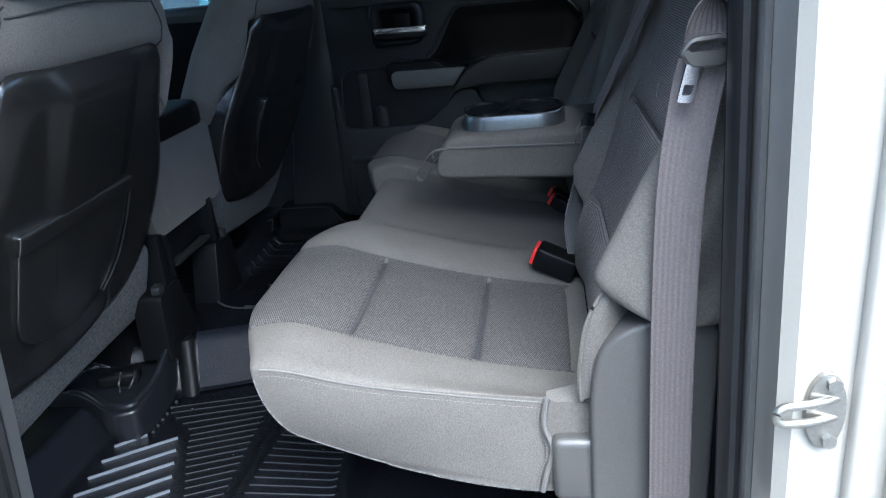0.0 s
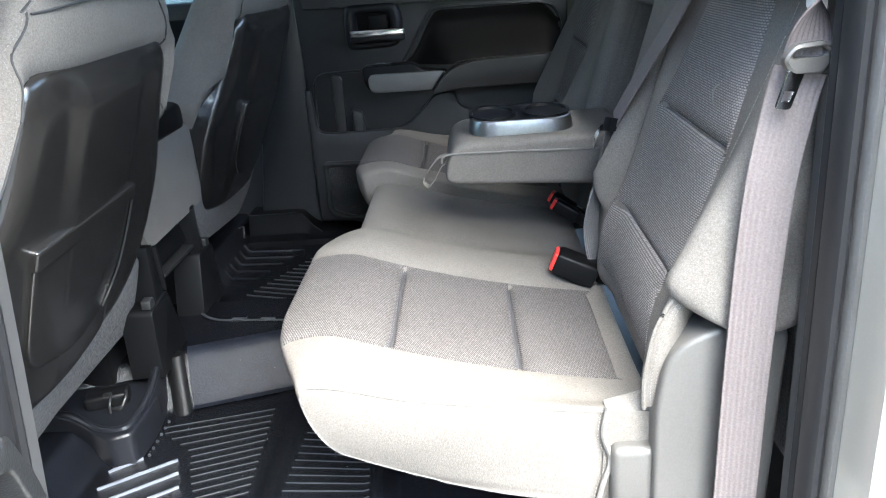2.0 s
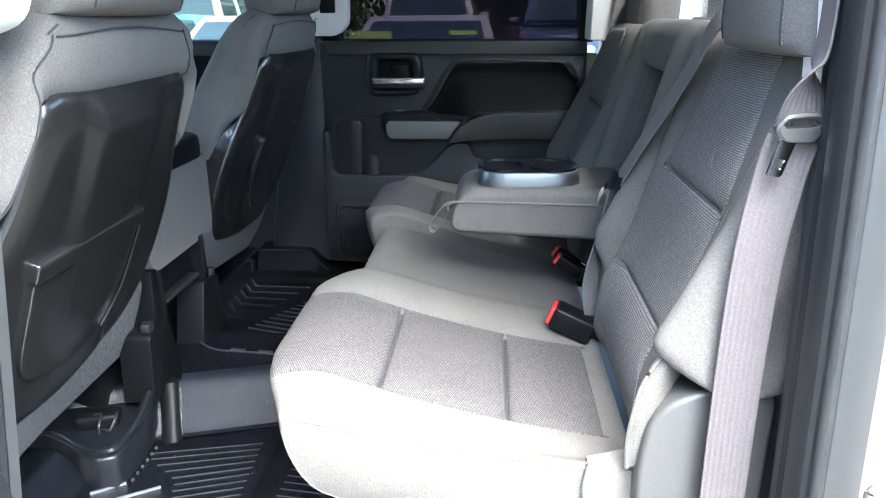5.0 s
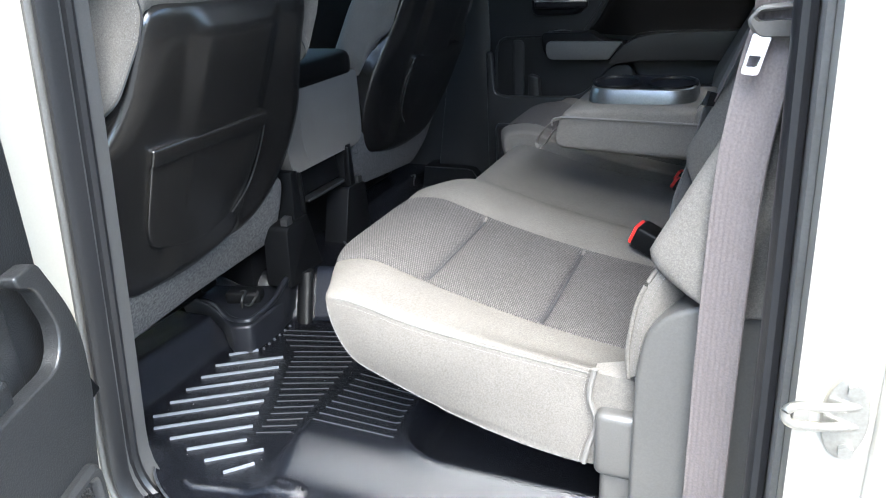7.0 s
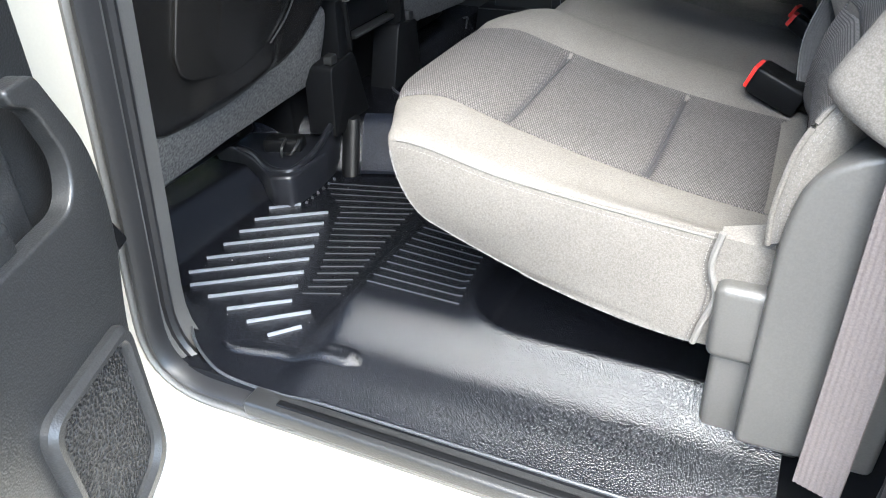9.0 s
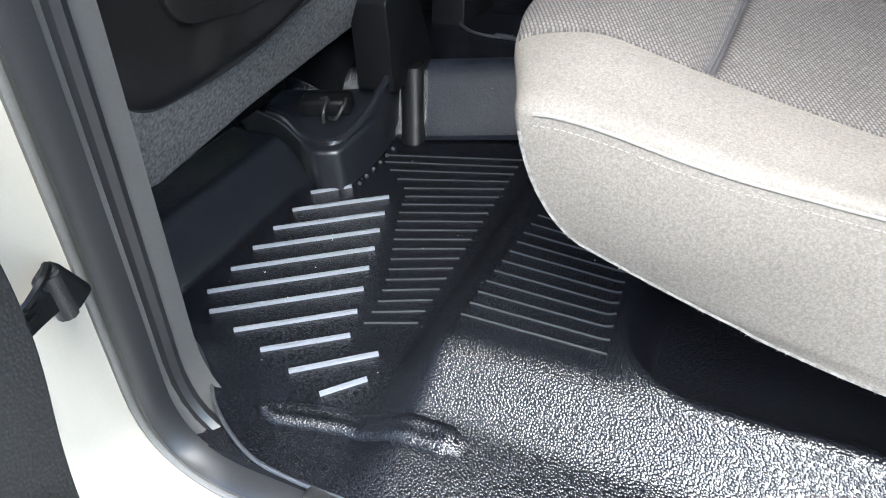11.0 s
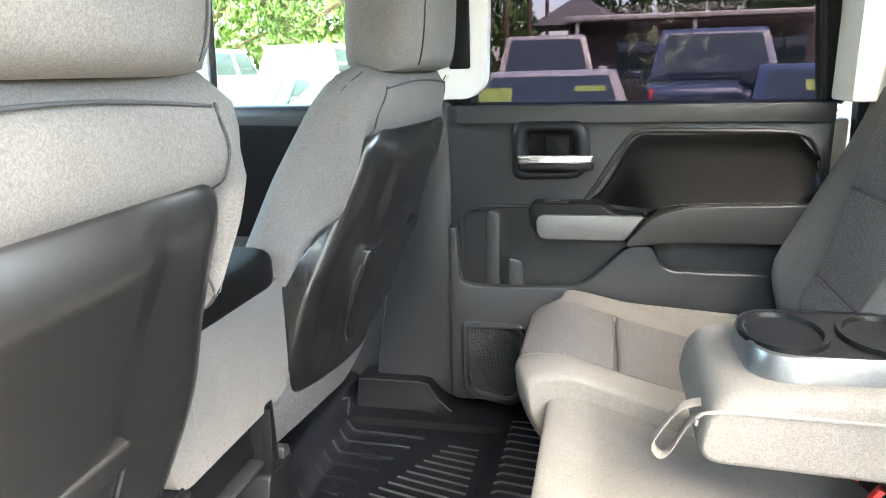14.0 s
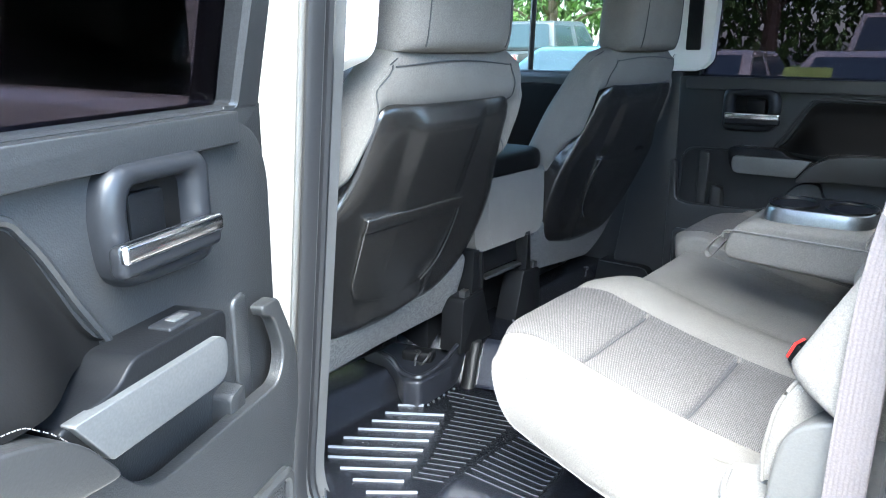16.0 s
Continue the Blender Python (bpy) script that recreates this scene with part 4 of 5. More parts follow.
def back_panel(ya, yb, yc, yd, z0, z1, y0, y1, outer):
    """A woven panel of the backrest; ya..yb at its foot and yc..yd at its head."""
    def at(u, v):
        z = z0 + (z1 - z0) * u
        a, b = ya + (yc - ya) * u, yb + (yd - yb) * u
        y = a + (b - a) * v
        gap = min(z - z0, z1 - z)
        crown = 0.005 * min(1, gap / 0.03) ** 0.5 * (1 - abs(2 * v - 1) ** 8)
        return back_point(y, z, back_face(y, z, y0, y1, outer) + 0.010 * max(dent(z, 0.45, 0.012), dent(z, 0.625, 0.012)) * smooth(0.10, 0.13, (y - y0) if outer < 0 else (y1 - y)) * smooth(0.06, 0.09, (y1 - y) if outer < 0 else (y - y0)) + 0.0012 + crown - 0.006 * math.exp(-gap / 0.005) * smooth(0, 0.04, v) * smooth(0, 0.04, 1 - v))
    return sheet(at, 36, 20, FWD * -0.003)


def rear_backrest(name, label, y0, y1, outer):
    b = part(name, backrest_body(y0, y1, 0.29, 0.845, outer), CLOTH, bench, label, sharp=50)
    m = (lambda y: y) if outer < 0 else (lambda y: 2 * YC - y)
    for (ya, yb, z0), (yc, yd, z1) in (((1.035, 1.350, 0.335), (1.045, 1.355, 0.4498)), ((1.045, 1.355, 0.4502), (1.020, 1.325, 0.6248)), ((1.020, 1.325, 0.6252), (1.03, 1.245, 0.825))):
        p, q, r, s = m(ya), m(yb), m(yc), m(yd)
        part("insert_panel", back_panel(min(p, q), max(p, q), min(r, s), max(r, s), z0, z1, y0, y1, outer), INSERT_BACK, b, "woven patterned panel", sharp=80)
    return b


near_back = rear_backrest("backrest", "grey cloth backrest with a side bolster", 0.900, 1.385, -1)
far_back = rear_backrest("backrest", "shaded grey cloth backrest", 1.995, 2.475, 1)
bol = [back_point(0.985 - 0.02 * (z - 0.45) / 0.35, z, back_face(0.985 - 0.02 * (z - 0.45) / 0.35, z, 0.90, 1.385, -1) + 0.0015) for z in np.linspace(0.455, 0.80, 30)]
stitches(bol, near_back)
# middle of the bench back: two pads either side of the armrest's recess
middle = part("middle_backrest", backrest_body(1.546, 1.834, 0.755, 0.86, -1, 0.12), CLOTH, bench, "grey cloth pad above the armrest recess", sharp=50)
for a, b in ((1.388, 1.545), (1.835, 1.992)):
    part("side_pad", backrest_body(a, b, 0.29, 0.86, 1 if a > YC else -1, 0.12), CLOTH, middle, "grey cloth pad", sharp=50)
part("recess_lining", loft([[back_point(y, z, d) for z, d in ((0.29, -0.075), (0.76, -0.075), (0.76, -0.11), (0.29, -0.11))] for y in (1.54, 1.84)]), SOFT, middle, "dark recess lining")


def headrest_loop(c, w, d, h, lean, n=18, front_bulge=0.0):
    """A rounded block head restraint standing on c: x along its depth."""
    loops = []
    for i in range(n + 1):
        t = i / n
        g = (1 - abs(2 * t - 1) ** 3.2) ** (1 / 3.2) if 0 < t < 1 else 0.0
        g = 0.55 + 0.45 * g if 0 < i < n else 0.5
        loop = []
        for k in range(32):
            a = 2 * math.pi * k / 32
            ca, sa = math.cos(a), math.sin(a)
            r = (abs(ca) ** 3.4 + abs(sa) ** 3.4) ** (-1 / 3.4)
            taper = 1 - 0.10 * t
            loop.append(Vector((c[0] + d / 2 * g * r * ca + lean * t * h, c[1] + w / 2 * (0.72 + 0.28 * g) * taper * r * sa, c[2] + h * t - (0.012 * (abs(sa) ** 3) if 0 < t < 1 else 0))))
        loops.append(loop)
    return loft(loops)


def headrest_skin(c, w, d, h, lean, t, a):
    """A point on the head restraint's cover at height t (0 to 1) and angle a."""
    g = 0.55 + 0.45 * (1 - abs(2 * t - 1) ** 3.2) ** (1 / 3.2)
    ca, sa = math.cos(a), math.sin(a)
    r = (abs(ca) ** 3.4 + abs(sa) ** 3.4) ** (-1 / 3.4) * 1.003
    return Vector((c[0] + d / 2 * g * r * ca + lean * t * h, c[1] + w / 2 * (0.72 + 0.28 * g) * (1 - 0.10 * t) * r * sa, c[2] + h * t - 0.012 * abs(sa) ** 3))


def headrest(parent, label, c, w, d, h, lean):
    hr = part("headrest", headrest_loop(c, w, d, h, lean), CLOTH, parent, label, sharp=60)
    for s in (-1, 1):
        part("post", tube([(c[0], c[1] + s * 0.07, c[2] - 0.05), (c[0], c[1] + s * 0.07, c[2] + 0.03)], 0.006, 8), CHROME, hr)
    return hr


for y, hx, hz in ((1.03, 0.0, 0.0), (2 * YC - 1.03, 0.095, -0.070)):
    size = ((0.345 + hx, y, 0.818 + hz), 0.285, 0.125, 0.20, 0.06)
    hr = headrest(bench, "grey cloth headrest", *size)
    for k in (-1, 1):
        seam_line([headrest_skin(*size, t, radians(180 + k * 40)) for t in np.linspace(0.08, 0.93, 30)], hr, (0.0, -k * 0.005, 0.0))

# fold-down armrest with cup holders
A0, A1 = 1.565, 1.815


def arm_loop(y):
    e = math.sqrt(max(0.0, 1 - max(0.0, 1 - min(y - A0, A1 - y) / 0.022) ** 2))
    out = []
    for p in rpoly([(-0.088, 0.452, 0.028), (0.29, 0.432, 0.02), (0.29, 0.545, 0.03), (-0.072, 0.538, 0.045)], 0.03, 8):
        c = Vector((0.1, 0.49))
        out.append(Vector((c.x + (p.x - c.x) * (0.97 + 0.03 * e), y, c.y + (p.y - c.y) * (0.72 + 0.28 * e))))
    return out


arm = part("armrest", loft([arm_loop(A0 + (A1 - A0) * 0.5 * (1 - math.cos(math.pi * i / 24))) for i in range(25)]), CLOTH, bench, "grey cloth fold down armrest", sharp=60)
cup_o = rpoly([(-0.030, 1.600, 0.06), (0.185, 1.600, 0.06), (0.185, 1.782, 0.06), (-0.030, 1.782, 0.06)], 0.06, 8)
tray = part("cup_tray", loft([[Vector((0.078 + (p.x - 0.078) * s, 1.691 + (p.y - 1.691) * s, z)) for p in cup_o] for s, z in ((1.0, 0.530), (0.985, 0.556), (0.95, 0.568), (0.92, 0.570))], caps=False), SATIN, arm, "satin nickel cup holder surround")
for x in (0.020, 0.132):
    hole = [Vector((x + 0.043 * math.cos(2 * math.pi * i / 28), 1.691 + 0.060 * math.sin(2 * math.pi * i / 28), 0.0)) for i in range(28)]
    part("cup_well", loft([[Vector((x + (p.x - x) * s, 1.691 + (p.y - 1.691) * s, z)) for p in hole] for s, z in ((1.18, 0.566), (1.16, 0.572), (1.04, 0.572), (1.0, 0.568), (0.9, 0.545), (0.88, 0.542), (0.0005, 0.541))], caps=False), BLACK, arm, "black cup well")
part("tray_top", loft([[Vector((0.078 + (p.x - 0.078) * s, 1.691 + (p.y - 1.691) * s, z)) for p in cup_o] for s, z in ((0.93, 0.5640), (0.93, 0.5665))]), BLACK, arm)
pull = curve([(-0.070, 1.620, 0.505), (-0.100, 1.614, 0.498), (-0.128, 1.605, 0.462), (-0.124, 1.597, 0.447), (-0.112, 1.598, 0.452), (-0.090, 1.606, 0.485), (-0.070, 1.612, 0.495)], 8)
part("pull_strap", strap(pull, 0.016, 0.002, Vector((0.2, 1, 0.2))), CLOTH, arm, "grey webbing pull loop")
seam = curve([(-0.089, 1.567, 0.50), (-0.078, 1.563, 0.517), (0.0, 1.5625, 0.518), (0.24, 1.5625, 0.512)], 8)
part("pad_seam", tube(seam, 0.0022, 6), PIPING, arm)
arm.location.z = -0.016          # it hangs a little below level


# ---------------------------------------------------------------- belts and buckles
def buckle(label, at, turn, size=(0.036, 0.028, 0.075)):
    b = thing("belt_buckle", label, "belt buckle", at, group="rear belt buckles")
    m = pose(*at, *turn)
    case = rbox((0, 0, 0), size, 0.006, 3)
    case.transform(m)
    part("case", case, BLACK, b, "black buckle case")
    btn = rbox((0, 0, size[2] / 2 + 0.001), (size[0] * 0.86, size[1] * 0.8, 0.010), 0.003, 2)
    btn.transform(m)
    part("release_button", btn, RED, b, "red release button")
    stalk = rbox((0, 0, -size[2] / 2 - 0.04), (0.026, 0.008, 0.09), 0.003, 2)
    stalk.transform(m)
    part("stalk", stalk, BLACK, b)
    return b


buckle("black belt buckle with a red button on the near cushion", (0.152, 1.388, 0.320), (0, -68, -12), (0.042, 0.050, 0.080))
buckle("black belt buckle with a red button beneath the armrest", (0.175, 1.70, 0.322), (0, -60, -15), (0.030, 0.024, 0.060))
buckle("black belt buckle with a red button beneath the armrest", (0.175, 1.752, 0.322), (0, -60, -25), (0.030, 0.024, 0.060))

near_belt = thing("near_seat_belt", "grey violet seat belt hanging beside the near backrest with its tongue", "seat belt", (0.29, 0.875, 0.15))
low = curve([(0.300, 0.872, 0.742), (0.292, 0.874, 0.70), (0.281, 0.876, 0.60), (0.277, 0.879, 0.42), (0.277, 0.882, 0.20), (0.276, 0.883, 0.04)], 8)
part("lower_webbing", strap(low, 0.050, 0.0024, [Vector((1, -0.35, 0))] * len(low), 8), BELT, near_belt, "grey violet webbing")
high = curve([(0.302, 0.864, 0.748), (0.303, 0.860, 0.798), (0.311, 0.858, 0.834), (0.313, 0.857, 0.90), (0.318, 0.852, 1.06)], 8)
part("upper_webbing", strap(high, 0.046, 0.0022, [Vector((1, -0.35, 0)).lerp(Vector((0.12, 1, 0)), min(1, i / (len(high) - 1) * 2.4)) for i in range(len(high))], 8), BELT, near_belt, "grey violet webbing")


def tongue_at(a, b, d):
    """The tongue's plate: a along the car, b up, d towards the door."""
    return Vector((0.300 + a, 0.860 + 0.12 * a - d - 0.15 * b, 0.755 + b))


grip_o = rpoly([(-0.027, 0.000, 0.006), (-0.016, 0.014, 0.006), (0.014, 0.016, 0.006), (0.027, 0.004, 0.006), (0.016, -0.016, 0.006), (-0.016, -0.015, 0.006)], 0.006, 4)
grip_i = rpoly([(-0.019, 0.004, 0.002), (-0.014, 0.0085, 0.002), (0.011, 0.010, 0.002), (0.018, 0.005, 0.002), (0.013, 0.001, 0.002), (-0.015, 0.000, 0.002)], 0.002, 4)
tongue = part("tongue_grip", ring(grip_o, grip_i, -0.004, 0.009, tongue_at, 0.003), GREY, near_belt, "grey plastic tongue grip")
blade_o = rpoly([(-0.020, -0.010), (-0.003, -0.011), (-0.012, -0.050, 0.004), (-0.028, -0.048, 0.004)], 0.002, 3)
blade_i = rpoly([(-0.0205, -0.030), (-0.0115, -0.031), (-0.0145, -0.041), (-0.023, -0.040)], 0.001, 3)
part("tongue_blade", ring(blade_o, blade_i, 0.0045, 0.0075, tongue_at, 0.0006), CHROME, tongue, "chromed steel tongue blade")

mid_belt = thing("middle_seat_belt", "charcoal seat belt lying across the middle backrest with its tongue", "seat belt", (0.2, 1.43, 0.33))
mb = curve([back_point(1.262, 0.862, 0.0), back_point(1.268, 0.84, 0.022), back_point(1.31, 0.76, 0.026), back_point(1.385, 0.655, 0.034), back_point(1.437, 0.566, 0.042)], 8)
part("upper_webbing", strap(mb, 0.046, 0.0022, [Vector((0.1, 1, 0.5))] * len(mb), 8), BELT, mid_belt, "grey webbing")
mlow = curve([back_point(1.442, 0.547, 0.040), back_point(1.448, 0.46, 0.032), back_point(1.43, 0.38, 0.03), back_point(1.40, 0.325, 0.01)], 8)
part("lower_webbing", strap(mlow, 0.046, 0.0022, [Vector((0.5, 0.5, 0.1))] * len(mlow), 8), BELT_DARK, mid_belt, "charcoal webbing")
mt = part("tongue_grip", sweep([back_point(1.414, 0.562, 0.046), back_point(1.441, 0.557, 0.052), back_point(1.468, 0.553, 0.046)], [(-0.012, -0.006), (-0.010, 0.006), (0.012, 0.007), (0.012, -0.006)], Vector((0.28, 0, 1))), BLACK, mid_belt, "black plastic tongue grip")
part("tongue_blade", sweep([back_point(1.444, 0.549, 0.058), back_point(1.453, 0.531, 0.062), back_point(1.460, 0.512, 0.060)], [(-0.010, -0.0015), (0.010, -0.0015), (0.010, 0.0015), (-0.010, 0.0015)], Vector((0, 1, 0))), CHROME, mt, "steel tongue blade")

far_belt = thing("far_seat_belt", "grey seat belt hanging from its guide on the far rear pillar", "seat belt", (0.36, 2.46, 0.78))
part("guide", sweep(curve([(0.332, 2.408, 1.072), (0.345, 2.404, 1.045), (0.382, 2.402, 1.020), (0.414, 2.402, 1.010)], 6), [(-0.008, -0.008), (0.008, -0.008), (0.008, 0.008), (-0.008, 0.008)], Vector((0, 1, 0))), SOFT, far_belt, "dark belt guide")
fb = curve([(0.386, 2.400, 1.018), (0.378, 2.400, 0.93), (0.362, 2.400, 0.82), (0.35, 2.405, 0.72)], 6)
part("webbing", strap(fb, 0.046, 0.0022, Vector((1, 0.2, 0))), BELT, far_belt, "grey webbing")

# plastic cover beside the near backrest
cover = thing("seat_side_cover", "grey moulded plastic cover at the near end of the rear seat", "seat cover", (0.24, 0.93, 0.05))
part("shell", prism(rpoly([(0.184, 0.05), (0.33, 0.05), (0.34, 0.44, 0.03), (0.262, 0.440, 0.05), (0.196, 0.405, 0.06), (0.184, 0.33, 0.03)], 0.01, 8), 0.0, 0.085, lambda a, b, d: Vector((a, 1.0 - d, b)), 0.014, 4), GREY, cover, "grey grained plastic shell")
part("hinge_cap", rbox((0.166, 0.955, 0.205), (0.066, 0.055, 0.10), 0.012, 4), GREY, cover, "grey hinge cap")
part("base", rbox((0.20, 0.965, 0.09), (0.12, 0.05, 0.14), 0.01), GREY, cover)
rim = curve([(0.214, 0.936, 0.490), (0.208, 0.930, 0.478), (0.195, 0.930, 0.456), (0.182, 0.930, 0.425), (0.175, 0.931, 0.385), (0.172, 0.934, 0.35), (0.174, 0.938, 0.312)], 6)
gusset = part("side_gusset", sheet(lambda u, v: rim[int(round(u * (len(rim) - 1)))] + Vector((0.062 * v, 0.05 * v * v - 0.010 * math.sin(math.pi * v), 0.012 * math.sin(math.pi * v))), len(rim) - 1, 10, (0, 0.004, 0)), CLOTH, bench, "folded grey cloth gusset", sharp=70)
part("gusset_piping", tube(rim, 0.0032, 7), CLOTH, gusset, "piped cloth edge")
for k in (0.008, 0.014):
    stitches([p + Vector((k, -0.0035, 0.001)) for p in rim], gusset)
# a curl of white thread on the near backrest
lint = thing("thread_curl", "curl of loose white thread stuck to the near backrest", "thread", back_point(1.095, 0.676, 0.012))
part("thread", tube(curve([back_point(1.093, 0.690, 0.0088), back_point(1.099, 0.684, 0.0105), (back_point(1.098, 0.674, 0.0105)), back_point(1.091, 0.666, 0.0095)], 6), 0.0009, 5), THREAD, lint)

# ---------------------------------------------------------------- front seats
def seat_x(z):
    return -0.63 + 0.40 * (z - 0.555)


def front_seat(name, label, yc, out, inner_half):
    """A front seat seen from behind. out: -1 where its outer side faces the near door."""
    s = thing(name, label, "car seat", (-0.80, yc, 0.05), group="front seats")

    def lay(a, b, d):
        """a across (outwards positive), b height, d behind the back's plane."""
        return Vector((seat_x(b) + d + 0.05 * a + (0.022 * smooth(0.08, 0.28, -a) if out < 0 else 0.0), yc + out * a, b - 0.35 * d))

    def half(z):
        """Half width of the upholstered back."""
        return 0.300 - 0.062 * smooth(0.58, 0.80, z) - 0.030 * (1 - smooth(0.50, 0.64, z)) - 0.03 * (1 - smooth(0.18, 0.36, z))

    loops = []
    for i in range(31):
        t = i / 30
        z = 0.20 + 0.655 * t
        g = math.sqrt(max(0.0, 1 - max(0.0, 1 - (1 - t) / 0.14) ** 2))
        wi, wo = (inner_half - 0.045 * (1 - smooth(0.18, 0.36, z)) - 0.012 * smooth(0.76, 0.84, z)) * (0.74 + 0.26 * g), half(z) * (0.74 + 0.26 * g)
        deep = 0.30 - 0.17 * t ** 0.8
        loop = []
        for k in range(80):
            a = 2 * math.pi * k / 80
            ca, sa = math.cos(a), math.sin(a)
            r = (abs(ca) ** 3.6 + abs(sa) ** 3.6) ** (-1 / 3.6)
            fwd = deep * (0.5 + 0.10 * abs(sa) ** 6) * (0.55 + 0.45 * g)
            back = (0.018 + 0.030 * smooth(0.735, 0.775, z)) * (0.35 + 0.65 * g)
            dd, q = r * ca, abs(r * sa)
            rim = 0.036 * smooth(0.84, 0.93, q) * math.sqrt(max(0.0, 1 - (max(0.0, q - 0.92) / 0.08) ** 2)) * smooth(0.575, 0.655, z) * (1 - smooth(0.73, 0.79, z)) if dd > 0 else 0.0
            flare = 1 + 0.17 * max(0.0, -dd) * smooth(0.80, 0.64, z)
            loop.append(lay((wo if sa > 0 else wi) * flare * r * sa, z, -0.045 + rim + (dd * back if dd > 0 else dd * fwd)))
        loops.append(loop)
    body = part("back_cloth", loft(loops), CLOTH, s, "grey cloth seat back", sharp=60)
    # hard shell
    rim_pts = [(0.195, 0.255, 0.07), (0.258, 0.335, 0.08), (0.288, 0.44, 0.1), (0.304, 0.550, 0.04), (0.247, 0.622, 0.04), (0.222, 0.774, 0.045)]
    inner_pts = [(-0.222, 0.774, 0.045), (-0.247, 0.640, 0.06), (-0.292, 0.52, 0.06), (-0.284, 0.42, 0.08), (-0.255, 0.345, 0.06), (-0.19, 0.278, 0.07)]
    outline = evenly(rpoly(rim_pts + inner_pts + [(0.0, 0.238, 0.1)], 0.05, 7), 170)

    def swell(a):
        """The shell's face: gently curved, with a raised middle field."""
        return 0.009 * (1 - (a / 0.30) ** 2) + 0.0105 * (1 - smooth(0.088, 0.136, abs(a)))

    bm = bmesh.new()
    rings = []
    cc = Vector((0.0, 0.53))
    for sc, fold in ((0.985, 0.075), (1.006, 0.060), (1.008, 0.025)):
        rings.append([bm.verts.new(lay(cc.x + (p.x - cc.x) * sc, cc.y + (p.y - cc.y) * sc, -0.022 - fold * smooth(0.12, 0.22, abs(p.x)) * (1 - smooth(0.50, 0.60, p.y)))) for p in outline])
    for sc, d in [(1.0, -0.022), (1.003, -0.010), (0.994, -0.002), (0.97, 0.003), (0.92, 0.006)] + [(0.87 - 0.03 * i, 0.008) for i in range(28)]:
        rings.append([bm.verts.new(lay(cc.x + (p.x - cc.x) * sc, cc.y + (p.y - cc.y) * sc, d + swell(cc.x + (p.x - cc.x) * sc) * smooth(1.0, 0.80, sc))) for p in outline])
    for a, b in zip(rings, rings[1:]):
        for i in range(len(a)):
            j = (i + 1) % len(a)
            bm.faces.new((a[i], a[j], b[j], b[i]))
    bm.faces.new(rings[-1])
    shell = part("back_shell", bm, SHELL, s, "black moulded plastic back shell", sharp=50)
    # map pocket on the shell
    pk = rpoly([(0.196, 0.552, 0.012), (-0.126, 0.552, 0.012), (-0.132, 0.49, 0.03), (-0.112, 0.40, 0.05), (-0.06, 0.355, 0.04), (0.03, 0.335, 0.1), (0.155, 0.362, 0.04), (0.184, 0.40, 0.04)], 0.02, 6)
    bulge = lambda a, b, d: lay(a, b, d + 0.0155 - 0.009 * (a / 0.2) ** 2)
    part("map_pocket", prism(pk, -0.016, 0.0140, bulge, 0.005, 3), SHELL, shell, "black map pocket")
    part("pocket_hem", prism(rpoly([(0.200, 0.560), (-0.130, 0.560), (-0.133, 0.528), (0.198, 0.528)], 0.007, 4), -0.014, 0.0185, bulge, 0.010, 5), SHELL, shell, "padded pocket hem", sharp=70)
    edge = curve([bulge(-0.127, 0.545, 0.0165), bulge(-0.130, 0.49, 0.016), bulge(-0.122, 0.43, 0.016), bulge(-0.104, 0.390, 0.0155), bulge(-0.07, 0.360, 0.015)], 6)
    part("pocket_edge", tube(edge, 0.0016, 6), GRAPHITE, shell)
    # shoulder seams
    def skin(a, z):
        """The cloth's rear surface at a and z."""
        t = (z - 0.20) / 0.655
        g = math.sqrt(max(0.0, 1 - max(0.0, 1 - (1 - t) / 0.14) ** 2))
        w = ((inner_half - 0.012 * smooth(0.76, 0.84, z)) if a < 0 else half(z)) * (0.74 + 0.26 * g)
        q = min(0.999, abs(a) / w)
        rim = 0.036 * smooth(0.84, 0.93, q) * math.sqrt(max(0.0, 1 - (max(0.0, q - 0.92) / 0.08) ** 2)) * smooth(0.575, 0.655, z) * (1 - smooth(0.73, 0.79, z))
        return lay(a, z, -0.0445 + rim + (1 - q ** 3.6) ** (1 / 3.6) * (0.018 + 0.030 * smooth(0.735, 0.775, z)) * (0.35 + 0.65 * g))

    for k in (-1, 1):
        line = [(0.278 - 0.052 * smooth(0.58, 0.78, z) - 0.03 * smooth(0.79, 0.84, z), z) for z in np.linspace(0.60, 0.838, 40)]
        part("shoulder_seam", tube([skin(k * a, z) for a, z in line], 0.0016, 6), SEAM, body, "dark sewn seam")
        stitches([skin(k * (a + 0.006), z) for a, z in line], body)
    part("top_seam", tube([skin(a, 0.846 - 0.010 * (abs(a) / 0.19) ** 2) for a in np.linspace(-0.19, 0.19, 40)], 0.0016, 6), SEAM, body, "dark sewn seam")
    side = curve([lay(0.268, 0.50, -0.06), lay(0.283, 0.60, -0.055), lay(0.262, 0.70, -0.045), lay(0.222, 0.80, -0.035), lay(0.19, 0.85, -0.02)], 8)
    seam_line(side, body, (0.006, 0.0, 0.0))
    # inner flank seams, where the cover wraps round to the front
    w = inner_half
    inner = curve([lay(-w + 0.006, 0.46, -0.060), lay(-w + 0.004, 0.58, -0.075), lay(-w + 0.004, 0.70, -0.072), lay(-w + 0.022, 0.81, -0.060), lay(-w + 0.066, 0.85, -0.05)], 8)
    seam_line(inner, body, (0.006, 0.0, 0.0))
